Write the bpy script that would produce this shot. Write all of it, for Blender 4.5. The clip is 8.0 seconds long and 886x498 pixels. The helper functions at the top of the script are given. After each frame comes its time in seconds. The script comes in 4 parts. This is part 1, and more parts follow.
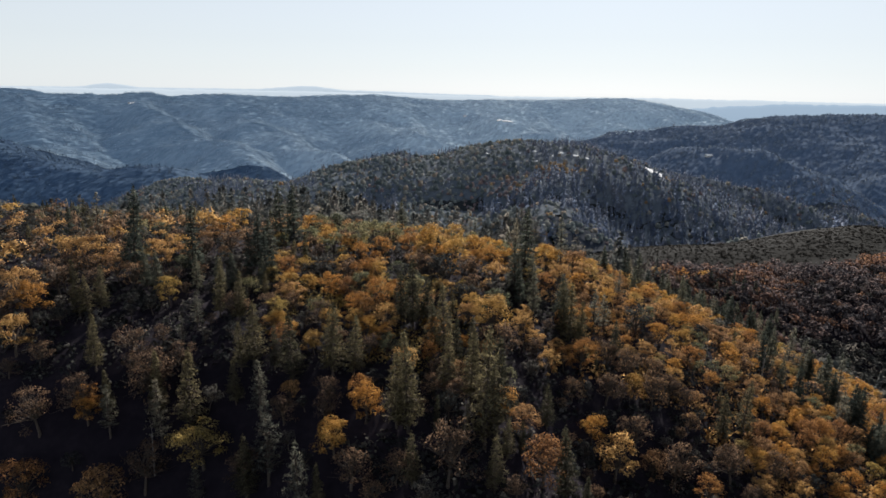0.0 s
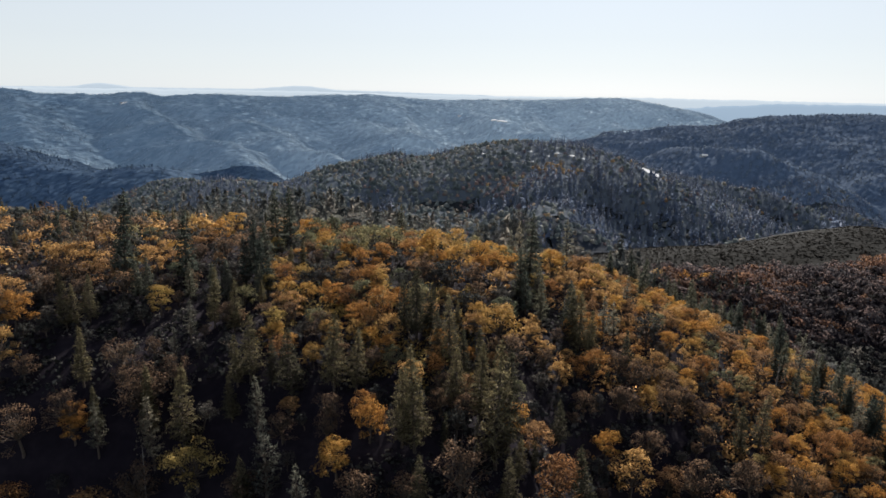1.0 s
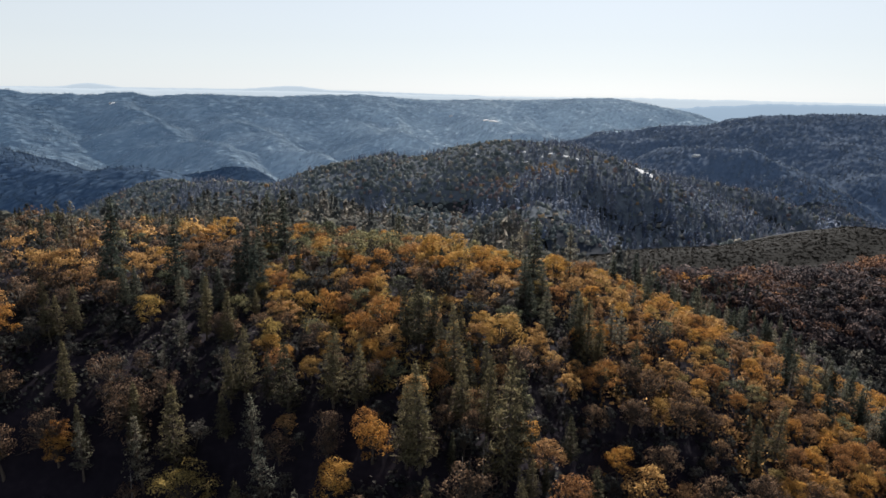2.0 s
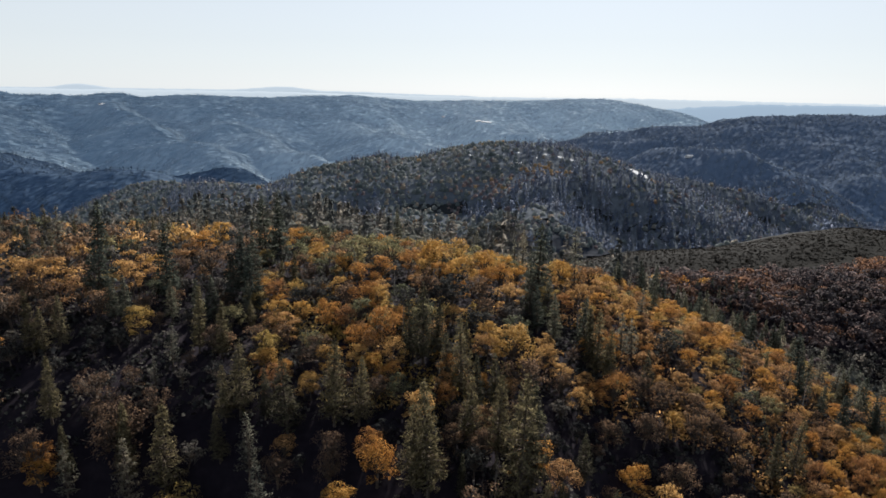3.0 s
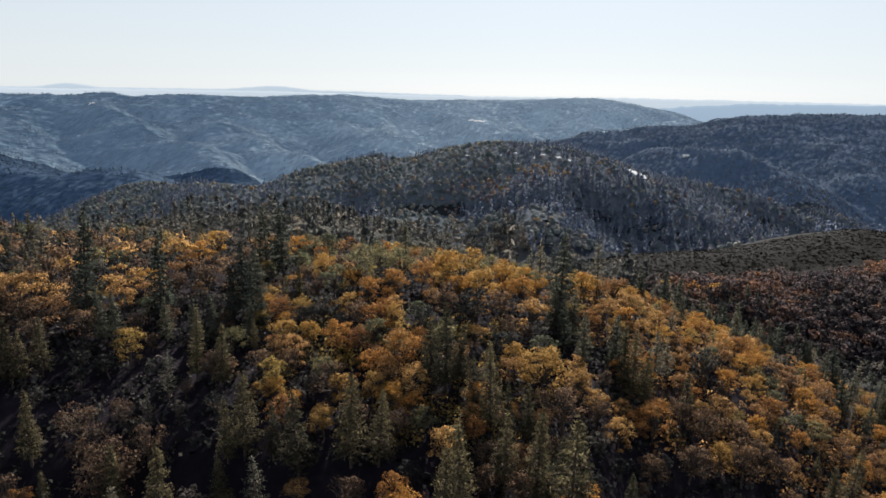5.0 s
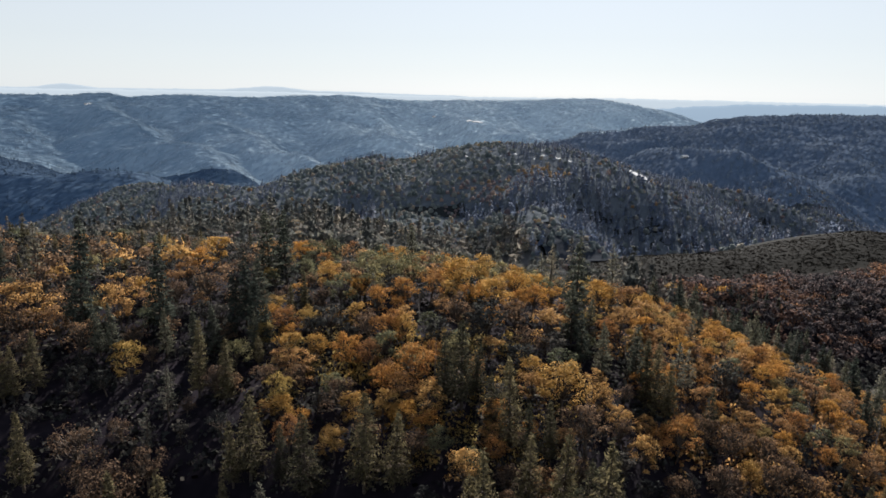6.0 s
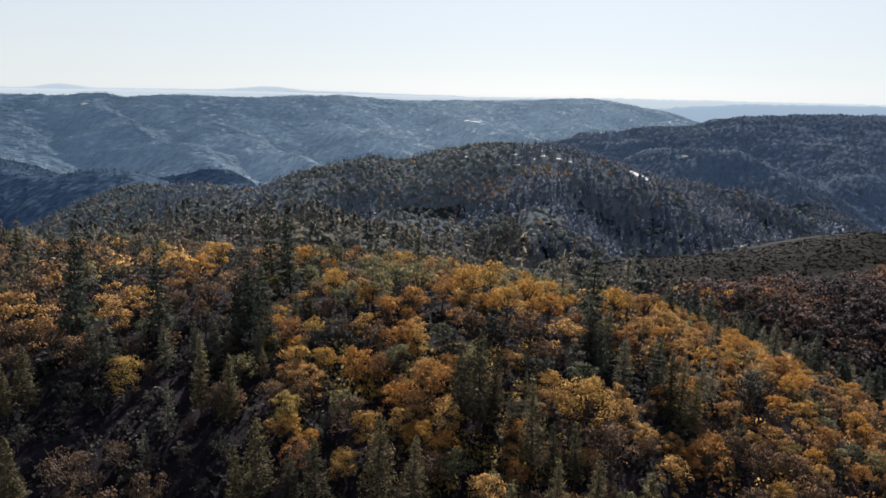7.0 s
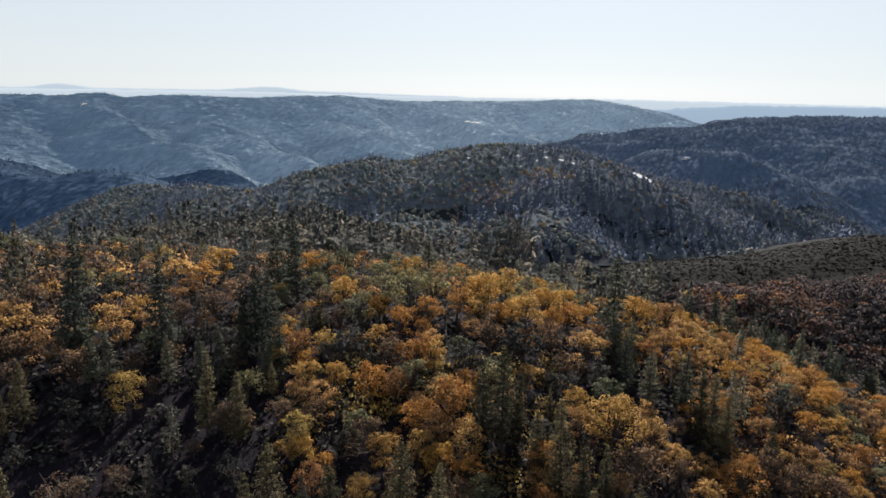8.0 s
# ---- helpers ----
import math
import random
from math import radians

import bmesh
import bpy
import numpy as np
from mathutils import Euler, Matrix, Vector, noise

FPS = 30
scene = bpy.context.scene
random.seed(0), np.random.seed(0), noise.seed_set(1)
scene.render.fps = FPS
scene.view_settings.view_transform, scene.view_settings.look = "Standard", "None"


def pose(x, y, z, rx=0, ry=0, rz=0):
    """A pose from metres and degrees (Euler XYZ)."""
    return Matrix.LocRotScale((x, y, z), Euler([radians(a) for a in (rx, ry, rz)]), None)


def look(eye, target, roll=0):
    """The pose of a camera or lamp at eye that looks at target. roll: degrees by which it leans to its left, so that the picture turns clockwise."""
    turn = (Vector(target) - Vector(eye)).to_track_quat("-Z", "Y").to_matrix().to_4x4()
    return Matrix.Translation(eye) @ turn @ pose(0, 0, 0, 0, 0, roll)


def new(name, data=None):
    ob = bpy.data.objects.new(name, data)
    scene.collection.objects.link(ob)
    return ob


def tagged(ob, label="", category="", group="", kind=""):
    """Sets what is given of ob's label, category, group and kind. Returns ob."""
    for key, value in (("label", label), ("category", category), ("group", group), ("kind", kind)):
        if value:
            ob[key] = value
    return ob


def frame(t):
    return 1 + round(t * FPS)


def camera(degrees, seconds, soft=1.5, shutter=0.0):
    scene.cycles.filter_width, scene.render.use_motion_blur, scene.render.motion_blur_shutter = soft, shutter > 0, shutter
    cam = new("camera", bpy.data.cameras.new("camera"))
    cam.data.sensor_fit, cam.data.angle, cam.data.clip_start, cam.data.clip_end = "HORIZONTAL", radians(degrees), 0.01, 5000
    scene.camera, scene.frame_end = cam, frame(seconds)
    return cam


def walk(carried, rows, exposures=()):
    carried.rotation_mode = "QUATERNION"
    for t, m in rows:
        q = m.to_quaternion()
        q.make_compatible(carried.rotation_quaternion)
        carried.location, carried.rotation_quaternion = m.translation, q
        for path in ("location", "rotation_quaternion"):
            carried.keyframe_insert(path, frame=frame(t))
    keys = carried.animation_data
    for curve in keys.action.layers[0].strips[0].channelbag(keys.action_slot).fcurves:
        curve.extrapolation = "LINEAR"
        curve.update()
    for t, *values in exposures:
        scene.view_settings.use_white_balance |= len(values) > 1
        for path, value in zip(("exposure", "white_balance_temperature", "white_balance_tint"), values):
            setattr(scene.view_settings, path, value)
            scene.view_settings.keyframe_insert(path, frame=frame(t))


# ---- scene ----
cam = camera(68.4, 8.0, 1.6)
PATH = [
    (0, (-0.659, -0.719, 100.057), (-0.639, 1.224, 99.579), 1.1),
    (0.5, (-1.734, 2.258, 100.073), (-1.709, 4.2, 99.595), 1.1),
    (1, (-2.768, 5.179, 100.138), (-2.73, 7.121, 99.66), 1.1),
    (1.5, (-3.788, 8.034, 100.153), (-3.737, 9.975, 99.675), 1.1),
    (3, (-6.956, 16.686, 100.089), (-6.868, 18.627, 99.614), 1.1),
    (3.5, (-8.078, 19.577, 100.01), (-7.98, 21.517, 99.534), 1.1),
    (4, (-9.204, 22.487, 99.954), (-9.099, 24.427, 99.478), 1.1),
    (4.5, (-10.397, 25.414, 99.965), (-10.289, 27.354, 99.488), 1.1),
    (6, (-14.096, 33.861, 100.07), (-13.976, 35.8, 99.595), 1.1),
    (6.5, (-15.314, 36.779, 100.112), (-15.19, 38.718, 99.636), 1.1),
    (7, (-16.495, 39.629, 100.169), (-16.367, 41.567, 99.694), 1.1),
    (7.5, (-17.818, 42.476, 100.205), (-17.689, 44.415, 99.73), 1.2),
    (8, (-19.095, 45.317, 100.161), (-18.965, 47.256, 99.688), 1.2),
]
walk(cam, [(t, look(eye, target, roll)) for t, eye, target, roll in PATH], [(0.0, 0.90, 5950, 12.0), (8.0, 0.90, 5950, 12.0)])

# ---------------------------------------------------------------- world and sun
SUN_TURN, SUN_HEIGHT = 15.0, 31.0      # degrees to the right of straight ahead (+y), above the horizon
world = bpy.data.worlds.new("sky")
scene.world = world
world.use_nodes = True
wn = world.node_tree.nodes
sky = wn.new("ShaderNodeTexSky")
sky.sky_type = "NISHITA"
sky.sun_disc = False
sky.sun_elevation = radians(SUN_HEIGHT)
sky.sun_rotation = radians(SUN_TURN)
sky.altitude = 800
sky.air_density, sky.dust_density, sky.ozone_density = 1.0, 0.4, 2.0
wn["Background"].inputs["Strength"].default_value = 0.05
veil = wn.new("ShaderNodeHueSaturation")          # thin high haze takes most of the blue out of the sky
veil.inputs["Saturation"].default_value = 0.5
world.node_tree.links.new(sky.outputs["Color"], veil.inputs["Color"])
thin = wn.new("ShaderNodeMixRGB")                  # and spreads its light evenly
up = wn.new("ShaderNodeSeparateXYZ")
world.node_tree.links.new(wn.new("ShaderNodeTexCoord").outputs["Generated"], up.inputs[0])
layer = wn.new("ShaderNodeMapRange")               # the haze thins out with height
layer.inputs["From Max"].default_value = 0.6
layer.inputs["To Min"].default_value, layer.inputs["To Max"].default_value = 0.76, 0.05
world.node_tree.links.new(up.outputs["Z"], layer.inputs["Value"])
world.node_tree.links.new(layer.outputs[0], thin.inputs["Fac"])
thin.inputs["Color2"].default_value = (8.85, 9.0, 8.4, 1)
world.node_tree.links.new(veil.outputs["Color"], thin.inputs["Color1"])
world.node_tree.links.new(thin.outputs["Color"], wn["Background"].inputs["Color"])

sun = new("sun", bpy.data.lights.new("sun", "SUN"))
sun.data.energy = 5.0
sun.data.angle = radians(0.6)
sun.data.color = (1.0, 0.90, 0.76)
az, el = radians(SUN_TURN), radians(SUN_HEIGHT)
sun.matrix_world = look((0, 0, 400), (-400 * math.sin(az) * math.cos(el), -400 * math.cos(az) * math.cos(el), 400 - 400 * math.sin(el)))

rng = np.random.default_rng(7)


# ---------------------------------------------------------------- materials
def material(name):
    m = bpy.data.materials.new(name)
    m.use_nodes = True
    nt = m.node_tree
    return m, nt.nodes, nt.links, nt.nodes["Principled BSDF"]


def ramp(nodes, links, source, stops):
    r = nodes.new("ShaderNodeValToRGB")
    while len(r.color_ramp.elements) < len(stops):
        r.color_ramp.elements.new(0.5)
    for e, (p, c) in zip(r.color_ramp.elements, stops):
        e.position, e.color = p, (*c, 1)
    links.new(source, r.inputs["Fac"])
    return r.outputs["Color"]


def maths(nodes, links, op, a, b):
    n = nodes.new("ShaderNodeMath")
    n.operation = op
    for k, v in enumerate((a, b)):
        if isinstance(v, (int, float)):
            n.inputs[k].default_value = v
        else:
            links.new(v, n.inputs[k])
    return n.outputs[0]


def foliage(name, stops, through_leaf=0.35, rough=0.85, spread=0.5, massed=False):
    """Leaves: a colour for each tree, a shade for each leaf clump, and light that comes through the leaf.
    massed: the trees stand joined in one mesh, where each has its own tone.
    The clumps carry a shading direction: their lobe's, or one tilted from the sun in far woods."""
    m, n, l, p = material(name)
    info, att, geo = n.new("ShaderNodeObjectInfo"), n.new("ShaderNodeAttribute"), n.new("ShaderNodeNewGeometry")
    att.attribute_name = "tone"
    tone = att.outputs["Fac"] if massed else maths(n, l, "FRACT", maths(n, l, "ADD", info.outputs["Random"], att.outputs["Fac"]), 0.0)
    leaf = maths(n, l, "MULTIPLY", maths(n, l, "SUBTRACT", geo.outputs["Random Per Island"], 0.5), 0.12 if massed else 0.35)
    colour = ramp(n, l, maths(n, l, "ADD", tone, leaf), stops)
    hue = n.new("ShaderNodeHueSaturation")
    l.new(colour, hue.inputs["Color"])
    l.new(maths(n, l, "ADD", maths(n, l, "MULTIPLY", geo.outputs["Random Per Island"], spread), 1.0 - spread / 2), hue.inputs["Value"])
    l.new(hue.outputs["Color"], p.inputs["Base Color"])
    p.inputs["Roughness"].default_value = rough
    p.inputs["Specular IOR Level"].default_value = 0.05
    way, turn = n.new("ShaderNodeAttribute"), n.new("ShaderNodeVectorTransform")
    way.attribute_name = "way"
    turn.vector_type, turn.convert_from, turn.convert_to = "NORMAL", "OBJECT", "WORLD"
    l.new(way.outputs["Vector"], turn.inputs[0])
    l.new(turn.outputs[0], p.inputs["Normal"])
    if through_leaf > 0:
        tr, mix = n.new("ShaderNodeBsdfTranslucent"), n.new("ShaderNodeMixShader")
        l.new(hue.outputs["Color"], tr.inputs["Color"])
        l.new(turn.outputs[0], tr.inputs["Normal"])
        mix.inputs["Fac"].default_value = through_leaf
        l.new(p.outputs[0], mix.inputs[1])
        l.new(tr.outputs[0], mix.inputs[2])
        l.new(mix.outputs[0], n["Material Output"].inputs["Surface"])
    return m


def speckled(name, stops, scale, rough=0.9, bump=0.3, fine=6.0):
    """A mottled surface from noise at two scales."""
    m, n, l, p = material(name)
    co = n.new("ShaderNodeTexCoord")
    big, small = n.new("ShaderNodeTexNoise"), n.new("ShaderNodeTexNoise")
    for t, s in ((big, scale), (small, scale * fine)):
        t.inputs["Scale"].default_value = s
        t.inputs["Detail"].default_value = 6
        l.new(co.outputs["Object"], t.inputs["Vector"])
    both = maths(n, l, "ADD", maths(n, l, "MULTIPLY", big.outputs["Fac"], 0.6), maths(n, l, "MULTIPLY", small.outputs["Fac"], 0.4))
    l.new(ramp(n, l, both, stops), p.inputs["Base Color"])
    b = n.new("ShaderNodeBump")
    b.inputs["Strength"].default_value = bump
    l.new(both, b.inputs["Height"])
    l.new(b.outputs[0], p.inputs["Normal"])
    p.inputs["Roughness"].default_value = rough
    p.inputs["Specular IOR Level"].default_value = 0.05
    return m


GOLD = foliage("golden_oak_leaves", [(0.0, (0.3046, 0.1605, 0.0806)), (0.25, (0.4468, 0.2219, 0.0711)), (0.6, (0.6092, 0.3118, 0.0759)), (0.85, (0.5890, 0.3542, 0.0948)), (1.0, (0.4874, 0.3118, 0.1137))], 0.5, 0.85, 0.8)
OLIVE = foliage("turning_oak_leaves", [(0.0, (0.2712, 0.2180, 0.1060)), (0.4, (0.3917, 0.2924, 0.1111)), (0.8, (0.5022, 0.3569, 0.1060)), (1.0, (0.4822, 0.3073, 0.1060))], 0.48, 0.85, 0.8)
# dark leaves, with the blue of shade mixed into their colour
LIVE = foliage("shade_tinted_oak_leaves", [(0.0, (0.0309, 0.0329, 0.0317)), (0.6, (0.0565, 0.0576, 0.0518)), (1.0, (0.1132, 0.1029, 0.0893))], 0.3)
GREEN = foliage("green_oak_leaves", [(0.0, (0.1159, 0.1262, 0.0800)), (0.5, (0.1855, 0.1855, 0.1037)), (1.0, (0.3091, 0.2705, 0.1333))], 0.35, 0.85, 0.7)
RUSSET = foliage("russet_oak_leaves", [(0.0, (0.2948, 0.1711, 0.0916)), (0.5, (0.4428, 0.2531, 0.1044)), (1.0, (0.5630, 0.3411, 0.1225))], 0.4, 0.85, 0.9)
RUST = foliage("brown_oak_leaves", [(0.0, (0.1148, 0.0779, 0.0549)), (0.5, (0.1856, 0.1205, 0.0760)), (1.0, (0.2562, 0.1586, 0.0879))], 0.38, 0.85, 0.8)
PINE = foliage("pine_needles", [(0.0, (0.0602, 0.0612, 0.0410)), (0.5, (0.1203, 0.1071, 0.0630)), (1.0, (0.1750, 0.1480, 0.0800))], 0.4, 0.85, 0.7)
DARKPINE = foliage("dark_pine_needles", [(0.0, (0.0476, 0.0587, 0.0504)), (0.5, (0.0868, 0.0980, 0.0756)), (1.0, (0.1610, 0.1568, 0.1093))], 0.35, 0.85, 0.7)
GREY = foliage("grey_pine_needles", [(0.0, (0.0965, 0.1010, 0.0850)), (0.5, (0.1708, 0.1678, 0.1294)), (1.0, (0.2671, 0.2375, 0.1702))], 0.4, 0.85, 0.6)
BRUSH = foliage("chaparral_leaves", [(0.0, (0.0354, 0.0334, 0.0383)), (0.5, (0.0630, 0.0536, 0.0548)), (0.8, (0.0946, 0.0669, 0.0601)), (1.0, (0.1339, 0.1040, 0.1004))], 0.25, 0.85, 0.4)
REDBRUSH = foliage("rusty_chaparral_leaves", [(0.0, (0.0654, 0.0411, 0.0397)), (0.5, (0.1232, 0.0711, 0.0521)), (1.0, (0.1926, 0.1047, 0.0586))], 0.25, 0.85, 0.4)
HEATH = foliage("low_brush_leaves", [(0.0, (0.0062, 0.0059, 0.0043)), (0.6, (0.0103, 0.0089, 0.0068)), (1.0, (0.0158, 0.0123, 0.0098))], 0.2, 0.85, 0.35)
BACKPINE = foliage("back_pine_needles", [(0.0, (0.0739, 0.0833, 0.0821)), (0.5, (0.1344, 0.1387, 0.1268)), (1.0, (0.2287, 0.2082, 0.1790))], 0.3, 0.85, 0.5)
OAKWOOD = foliage("oak_wood_leaves", [(0.0, (0.0720, 0.0793, 0.0706)), (0.5, (0.1199, 0.1227, 0.1009)), (0.85, (0.1824, 0.1652, 0.1210)), (1.0, (0.2497, 0.1794, 0.1108))], 0.2, 0.85, 0.3)
BACK_LOW = foliage("back_canopy", [(0.0, (0.0680, 0.0714, 0.0748)), (0.5, (0.1122, 0.1122, 0.1122)), (1.0, (0.1785, 0.1632, 0.1462))], 0.0, 0.9, 0.1, True)
# haze is put into the blue grey of the middle woods
MID = foliage("hazed_middle_leaves", [(0.0, (0.1142, 0.1429, 0.1408)), (0.5, (0.1883, 0.2140, 0.2026)), (0.85, (0.2853, 0.2899, 0.2531)), (1.0, (0.3539, 0.2899, 0.2138))], 0.1, 0.85, 0.3, True)
MID_LOW = foliage("hazed_middle_canopy", [(0.0, (0.1031, 0.1260, 0.1530)), (0.5, (0.1455, 0.1683, 0.1898)), (1.0, (0.2062, 0.2163, 0.2203))], 0.0, 0.9, 0.1, True)
# leaf colour darkened to paint the shade of the ravine
RAVINE_LOW = foliage("shaded_ravine_canopy", [(0.0, (0.026, 0.034, 0.046)), (0.5, (0.040, 0.048, 0.062)), (1.0, (0.064, 0.070, 0.080))], 0.0, 0.9, 0.1, True)
MID_CONE = foliage("hazed_middle_needles", [(0.0, (0.1111, 0.1461, 0.2240)), (0.5, (0.1551, 0.1910, 0.2679)), (1.0, (0.2359, 0.2558, 0.3134))], 0.15, 0.85, 0.3, True)
MID_GOLD = foliage("middle_golden_leaves", [(0.0, (0.28, 0.19, 0.12)), (0.6, (0.42, 0.27, 0.13)), (1.0, (0.46, 0.33, 0.17))], 0.1, 0.85, 0.4, True)
MID_RUST = foliage("middle_brown_leaves", [(0.0, (0.1710, 0.1395, 0.1480)), (0.5, (0.2394, 0.1800, 0.1708)), (1.0, (0.3078, 0.2160, 0.1708))], 0.1, 0.85, 0.4, True)
# ridge colours carry painted haze, valley colours both haze and shade
RIGHT = foliage("hazed_ridge_leaves", [(0.0, (0.1313, 0.1848, 0.2589)), (0.5, (0.1929, 0.2465, 0.3199)), (1.0, (0.3083, 0.3468, 0.3894))], 0.15, 0.9, 0.3, True)
RIGHT_LOW = foliage("hazed_ridge_canopy", [(0.0, (0.1055, 0.1578, 0.2428)), (1.0, (0.1898, 0.2454, 0.3319))], 0.0, 0.9, 0.1, True)
VALLEY = foliage("shaded_haze_valley_needles", [(0.0, (0.0670, 0.1124, 0.1934)), (0.5, (0.0918, 0.1437, 0.2246)), (1.0, (0.1967, 0.2807, 0.3651))], 0.15, 0.9, 0.2, True)
VALLEY_LOW = foliage("shaded_haze_valley_canopy", [(0.0, (0.0529, 0.0973, 0.1775)), (0.5, (0.0739, 0.1246, 0.2069)), (1.0, (0.1775, 0.2589, 0.3550))], 0.0, 0.9, 0.05, True)
# distance haze is put into these pale blue leaf colours
FAR = foliage("hazed_distant_leaves", [(0.0, (0.2795, 0.3937, 0.5222)), (0.5, (0.4376, 0.5614, 0.6857)), (1.0, (0.7452, 0.8714, 0.9662))], 0.15, 0.9, 0.15, True)
FAR_LOW = foliage("hazed_distant_canopy", [(0.0, (0.2586, 0.3758, 0.4952)), (0.5, (0.4139, 0.5450, 0.6546)), (1.0, (0.7448, 0.8926, 0.9651))], 0.0, 0.9, 0.05, True)
BARK = speckled("bark", [(0.3, (0.045, 0.035, 0.028)), (0.7, (0.13, 0.105, 0.085))], 3.0, bump=0.6)
DEADWOOD = speckled("weathered_deadwood", [(0.3, (0.16, 0.14, 0.12)), (0.7, (0.34, 0.31, 0.28))], 3.0, bump=0.4)
# near-black violet: shadow colour is put into the soil
SOIL = speckled("shade_tinted_litter", [(0.3, (0.0093, 0.0075, 0.0112)), (0.5, (0.0153, 0.0124, 0.0171)), (0.7, (0.0263, 0.0206, 0.0262))], 0.15)
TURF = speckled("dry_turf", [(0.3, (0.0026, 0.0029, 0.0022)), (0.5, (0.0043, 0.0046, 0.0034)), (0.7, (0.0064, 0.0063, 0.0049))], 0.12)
# floor tinted blue grey, to lift its dark gaps as haze does
HEATHER = speckled("hazed_brush_floor", [(0.3, (0.0205, 0.0251, 0.0274)), (0.7, (0.0433, 0.0479, 0.0490))], 0.1)
GRAVEL = speckled("pale_bare_ground", [(0.3, (0.42, 0.43, 0.44)), (0.7, (0.68, 0.69, 0.70))], 0.3)
# ground under the far woods, its blue standing for haze
SCRUB = speckled("hazed_scrub", [(0.3, (0.05, 0.072, 0.10)), (0.7, (0.075, 0.10, 0.13))], 0.05)


def haze_glow(name, colour, glow):
    """Plain blue distance at the edge of sight, its haze painted as glow."""
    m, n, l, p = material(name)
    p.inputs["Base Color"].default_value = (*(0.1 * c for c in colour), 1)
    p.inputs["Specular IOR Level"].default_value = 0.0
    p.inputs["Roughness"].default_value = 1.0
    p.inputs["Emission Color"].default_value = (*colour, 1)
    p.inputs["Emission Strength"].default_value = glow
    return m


# ---------------------------------------------------------------- the lie of the land
def spine(X, Y, pts, steep, soft):
    """The height of a ridge whose crest runs along pts: rounded on top, then falling at the given steepness."""
    out = np.full(X.shape, -1e4)
    for (x0, y0, z0), (x1, y1, z1) in zip(pts, pts[1:]):
        dx, dy = x1 - x0, y1 - y0
        u = np.clip(((X - x0) * dx + (Y - y0) * dy) / (dx * dx + dy * dy), 0, 1)
        d = np.hypot(X - x0 - u * dx, Y - y0 - u * dy)
        out = np.maximum(out, z0 + u * (z1 - z0) - steep * d * d / (d + soft))
    return out


def value_noise(X, Y, size, seed):
    """Smooth noise from -1 to 1 with features of about the given size in metres."""
    table = np.random.default_rng(seed).uniform(-1, 1, (64, 64))
    u, v = X / size, Y / size
    i, j = np.floor(u).astype(int), np.floor(v).astype(int)
    f, g = u - i, v - j
    f, g = f * f * (3 - 2 * f), g * g * (3 - 2 * g)
    a, b = table[i % 64, j % 64], table[(i + 1) % 64, j % 64]
    c, d = table[i % 64, (j + 1) % 64], table[(i + 1) % 64, (j + 1) % 64]
    return (a * (1 - f) + b * f) * (1 - g) + (c * (1 - f) + d * f) * g


def soft_max(a, b, k):
    return np.maximum(a, b) + k * np.exp(-np.abs(a - b) / k) * 0.5


NEAR_CREST = [(-330, 270, 36), (-200, 208, 53), (-110, 185, 55), (-20, 160, 56)]
NEAR_FLANK = [(-20, 162, 55), (22, 172, 51), (58, 192, 31), (90, 222, 13), (120, 256, -2), (160, 310, -40)]
BACK_SPINE = [(-60, 175, 54), (-80, 352, 24), (-165, 440, 8), (-60, 580, -14), (-20, 680, -20)]
MID_CREST = [(-466, 1000, -72), (-402, 1000, -41), (-278, 900, -29), (-146, 770, -12), (-90, 850, 4), (-26, 870, 17), (51, 880, 30), (160, 860, 34), (205, 825, 20)]
PATCH_SPUR = [(205, 825, 20), (254, 755, 0), (262, 740, -8)]
MID_RIGHT = [(225, 830, 16), (316, 865, -2), (431, 890, -25), (471, 830, -37), (501, 780, -51)]
MID_SPUR = [(140, 780, 14), (107, 620, -9), (112, 560, -14), (130, 480, -48)]
BRUSH_HILL = [(170, 352, -8), (230, 345, -1), (330, 352, 7), (520, 380, 25)]
EDGE_SPUR = [(80, 322, 3), (104, 328, 4), (147, 334, 3), (166, 336, -6)]
BARE_HILL = [(118, 415, -14), (130, 430, -11), (186, 450, -6), (268, 450, -1), (328, 470, 6), (520, 480, 32)]
RIGHT_RIDGE = [(486, 1330, -12), (548, 1230, -4), (589, 1210, 1), (614, 1170, -9), (633, 1110, -35), (664, 950, -85)]
RIGHT_FAR = [(481, 1900, -39), (544, 1850, -27), (602, 1800, -4), (717, 1770, 16), (924, 1720, 41), (1137, 1700, 53), (1582, 1650, 62), (3400, 1600, 70)]
RIGHT_SPUR = [(1020, 1710, 44), (930, 1450, 0), (880, 1250, -50)]
LEFT_FAR = [(-3400, 2000, 60), (-2268, 2300, 50), (-1631, 2500, 57), (-1499, 2550, 47), (-1247, 2700, 55), (-1135, 2750, 45), (-1014, 2800, 52), (-304, 3050, 55),
            (2, 3200, 44), (266, 3250, 53), (404, 3300, 50), (914, 3400, 63), (1053, 3400, 52), (1187, 3380, 30), (1319, 3350, -12), (1407, 3300, -61)]
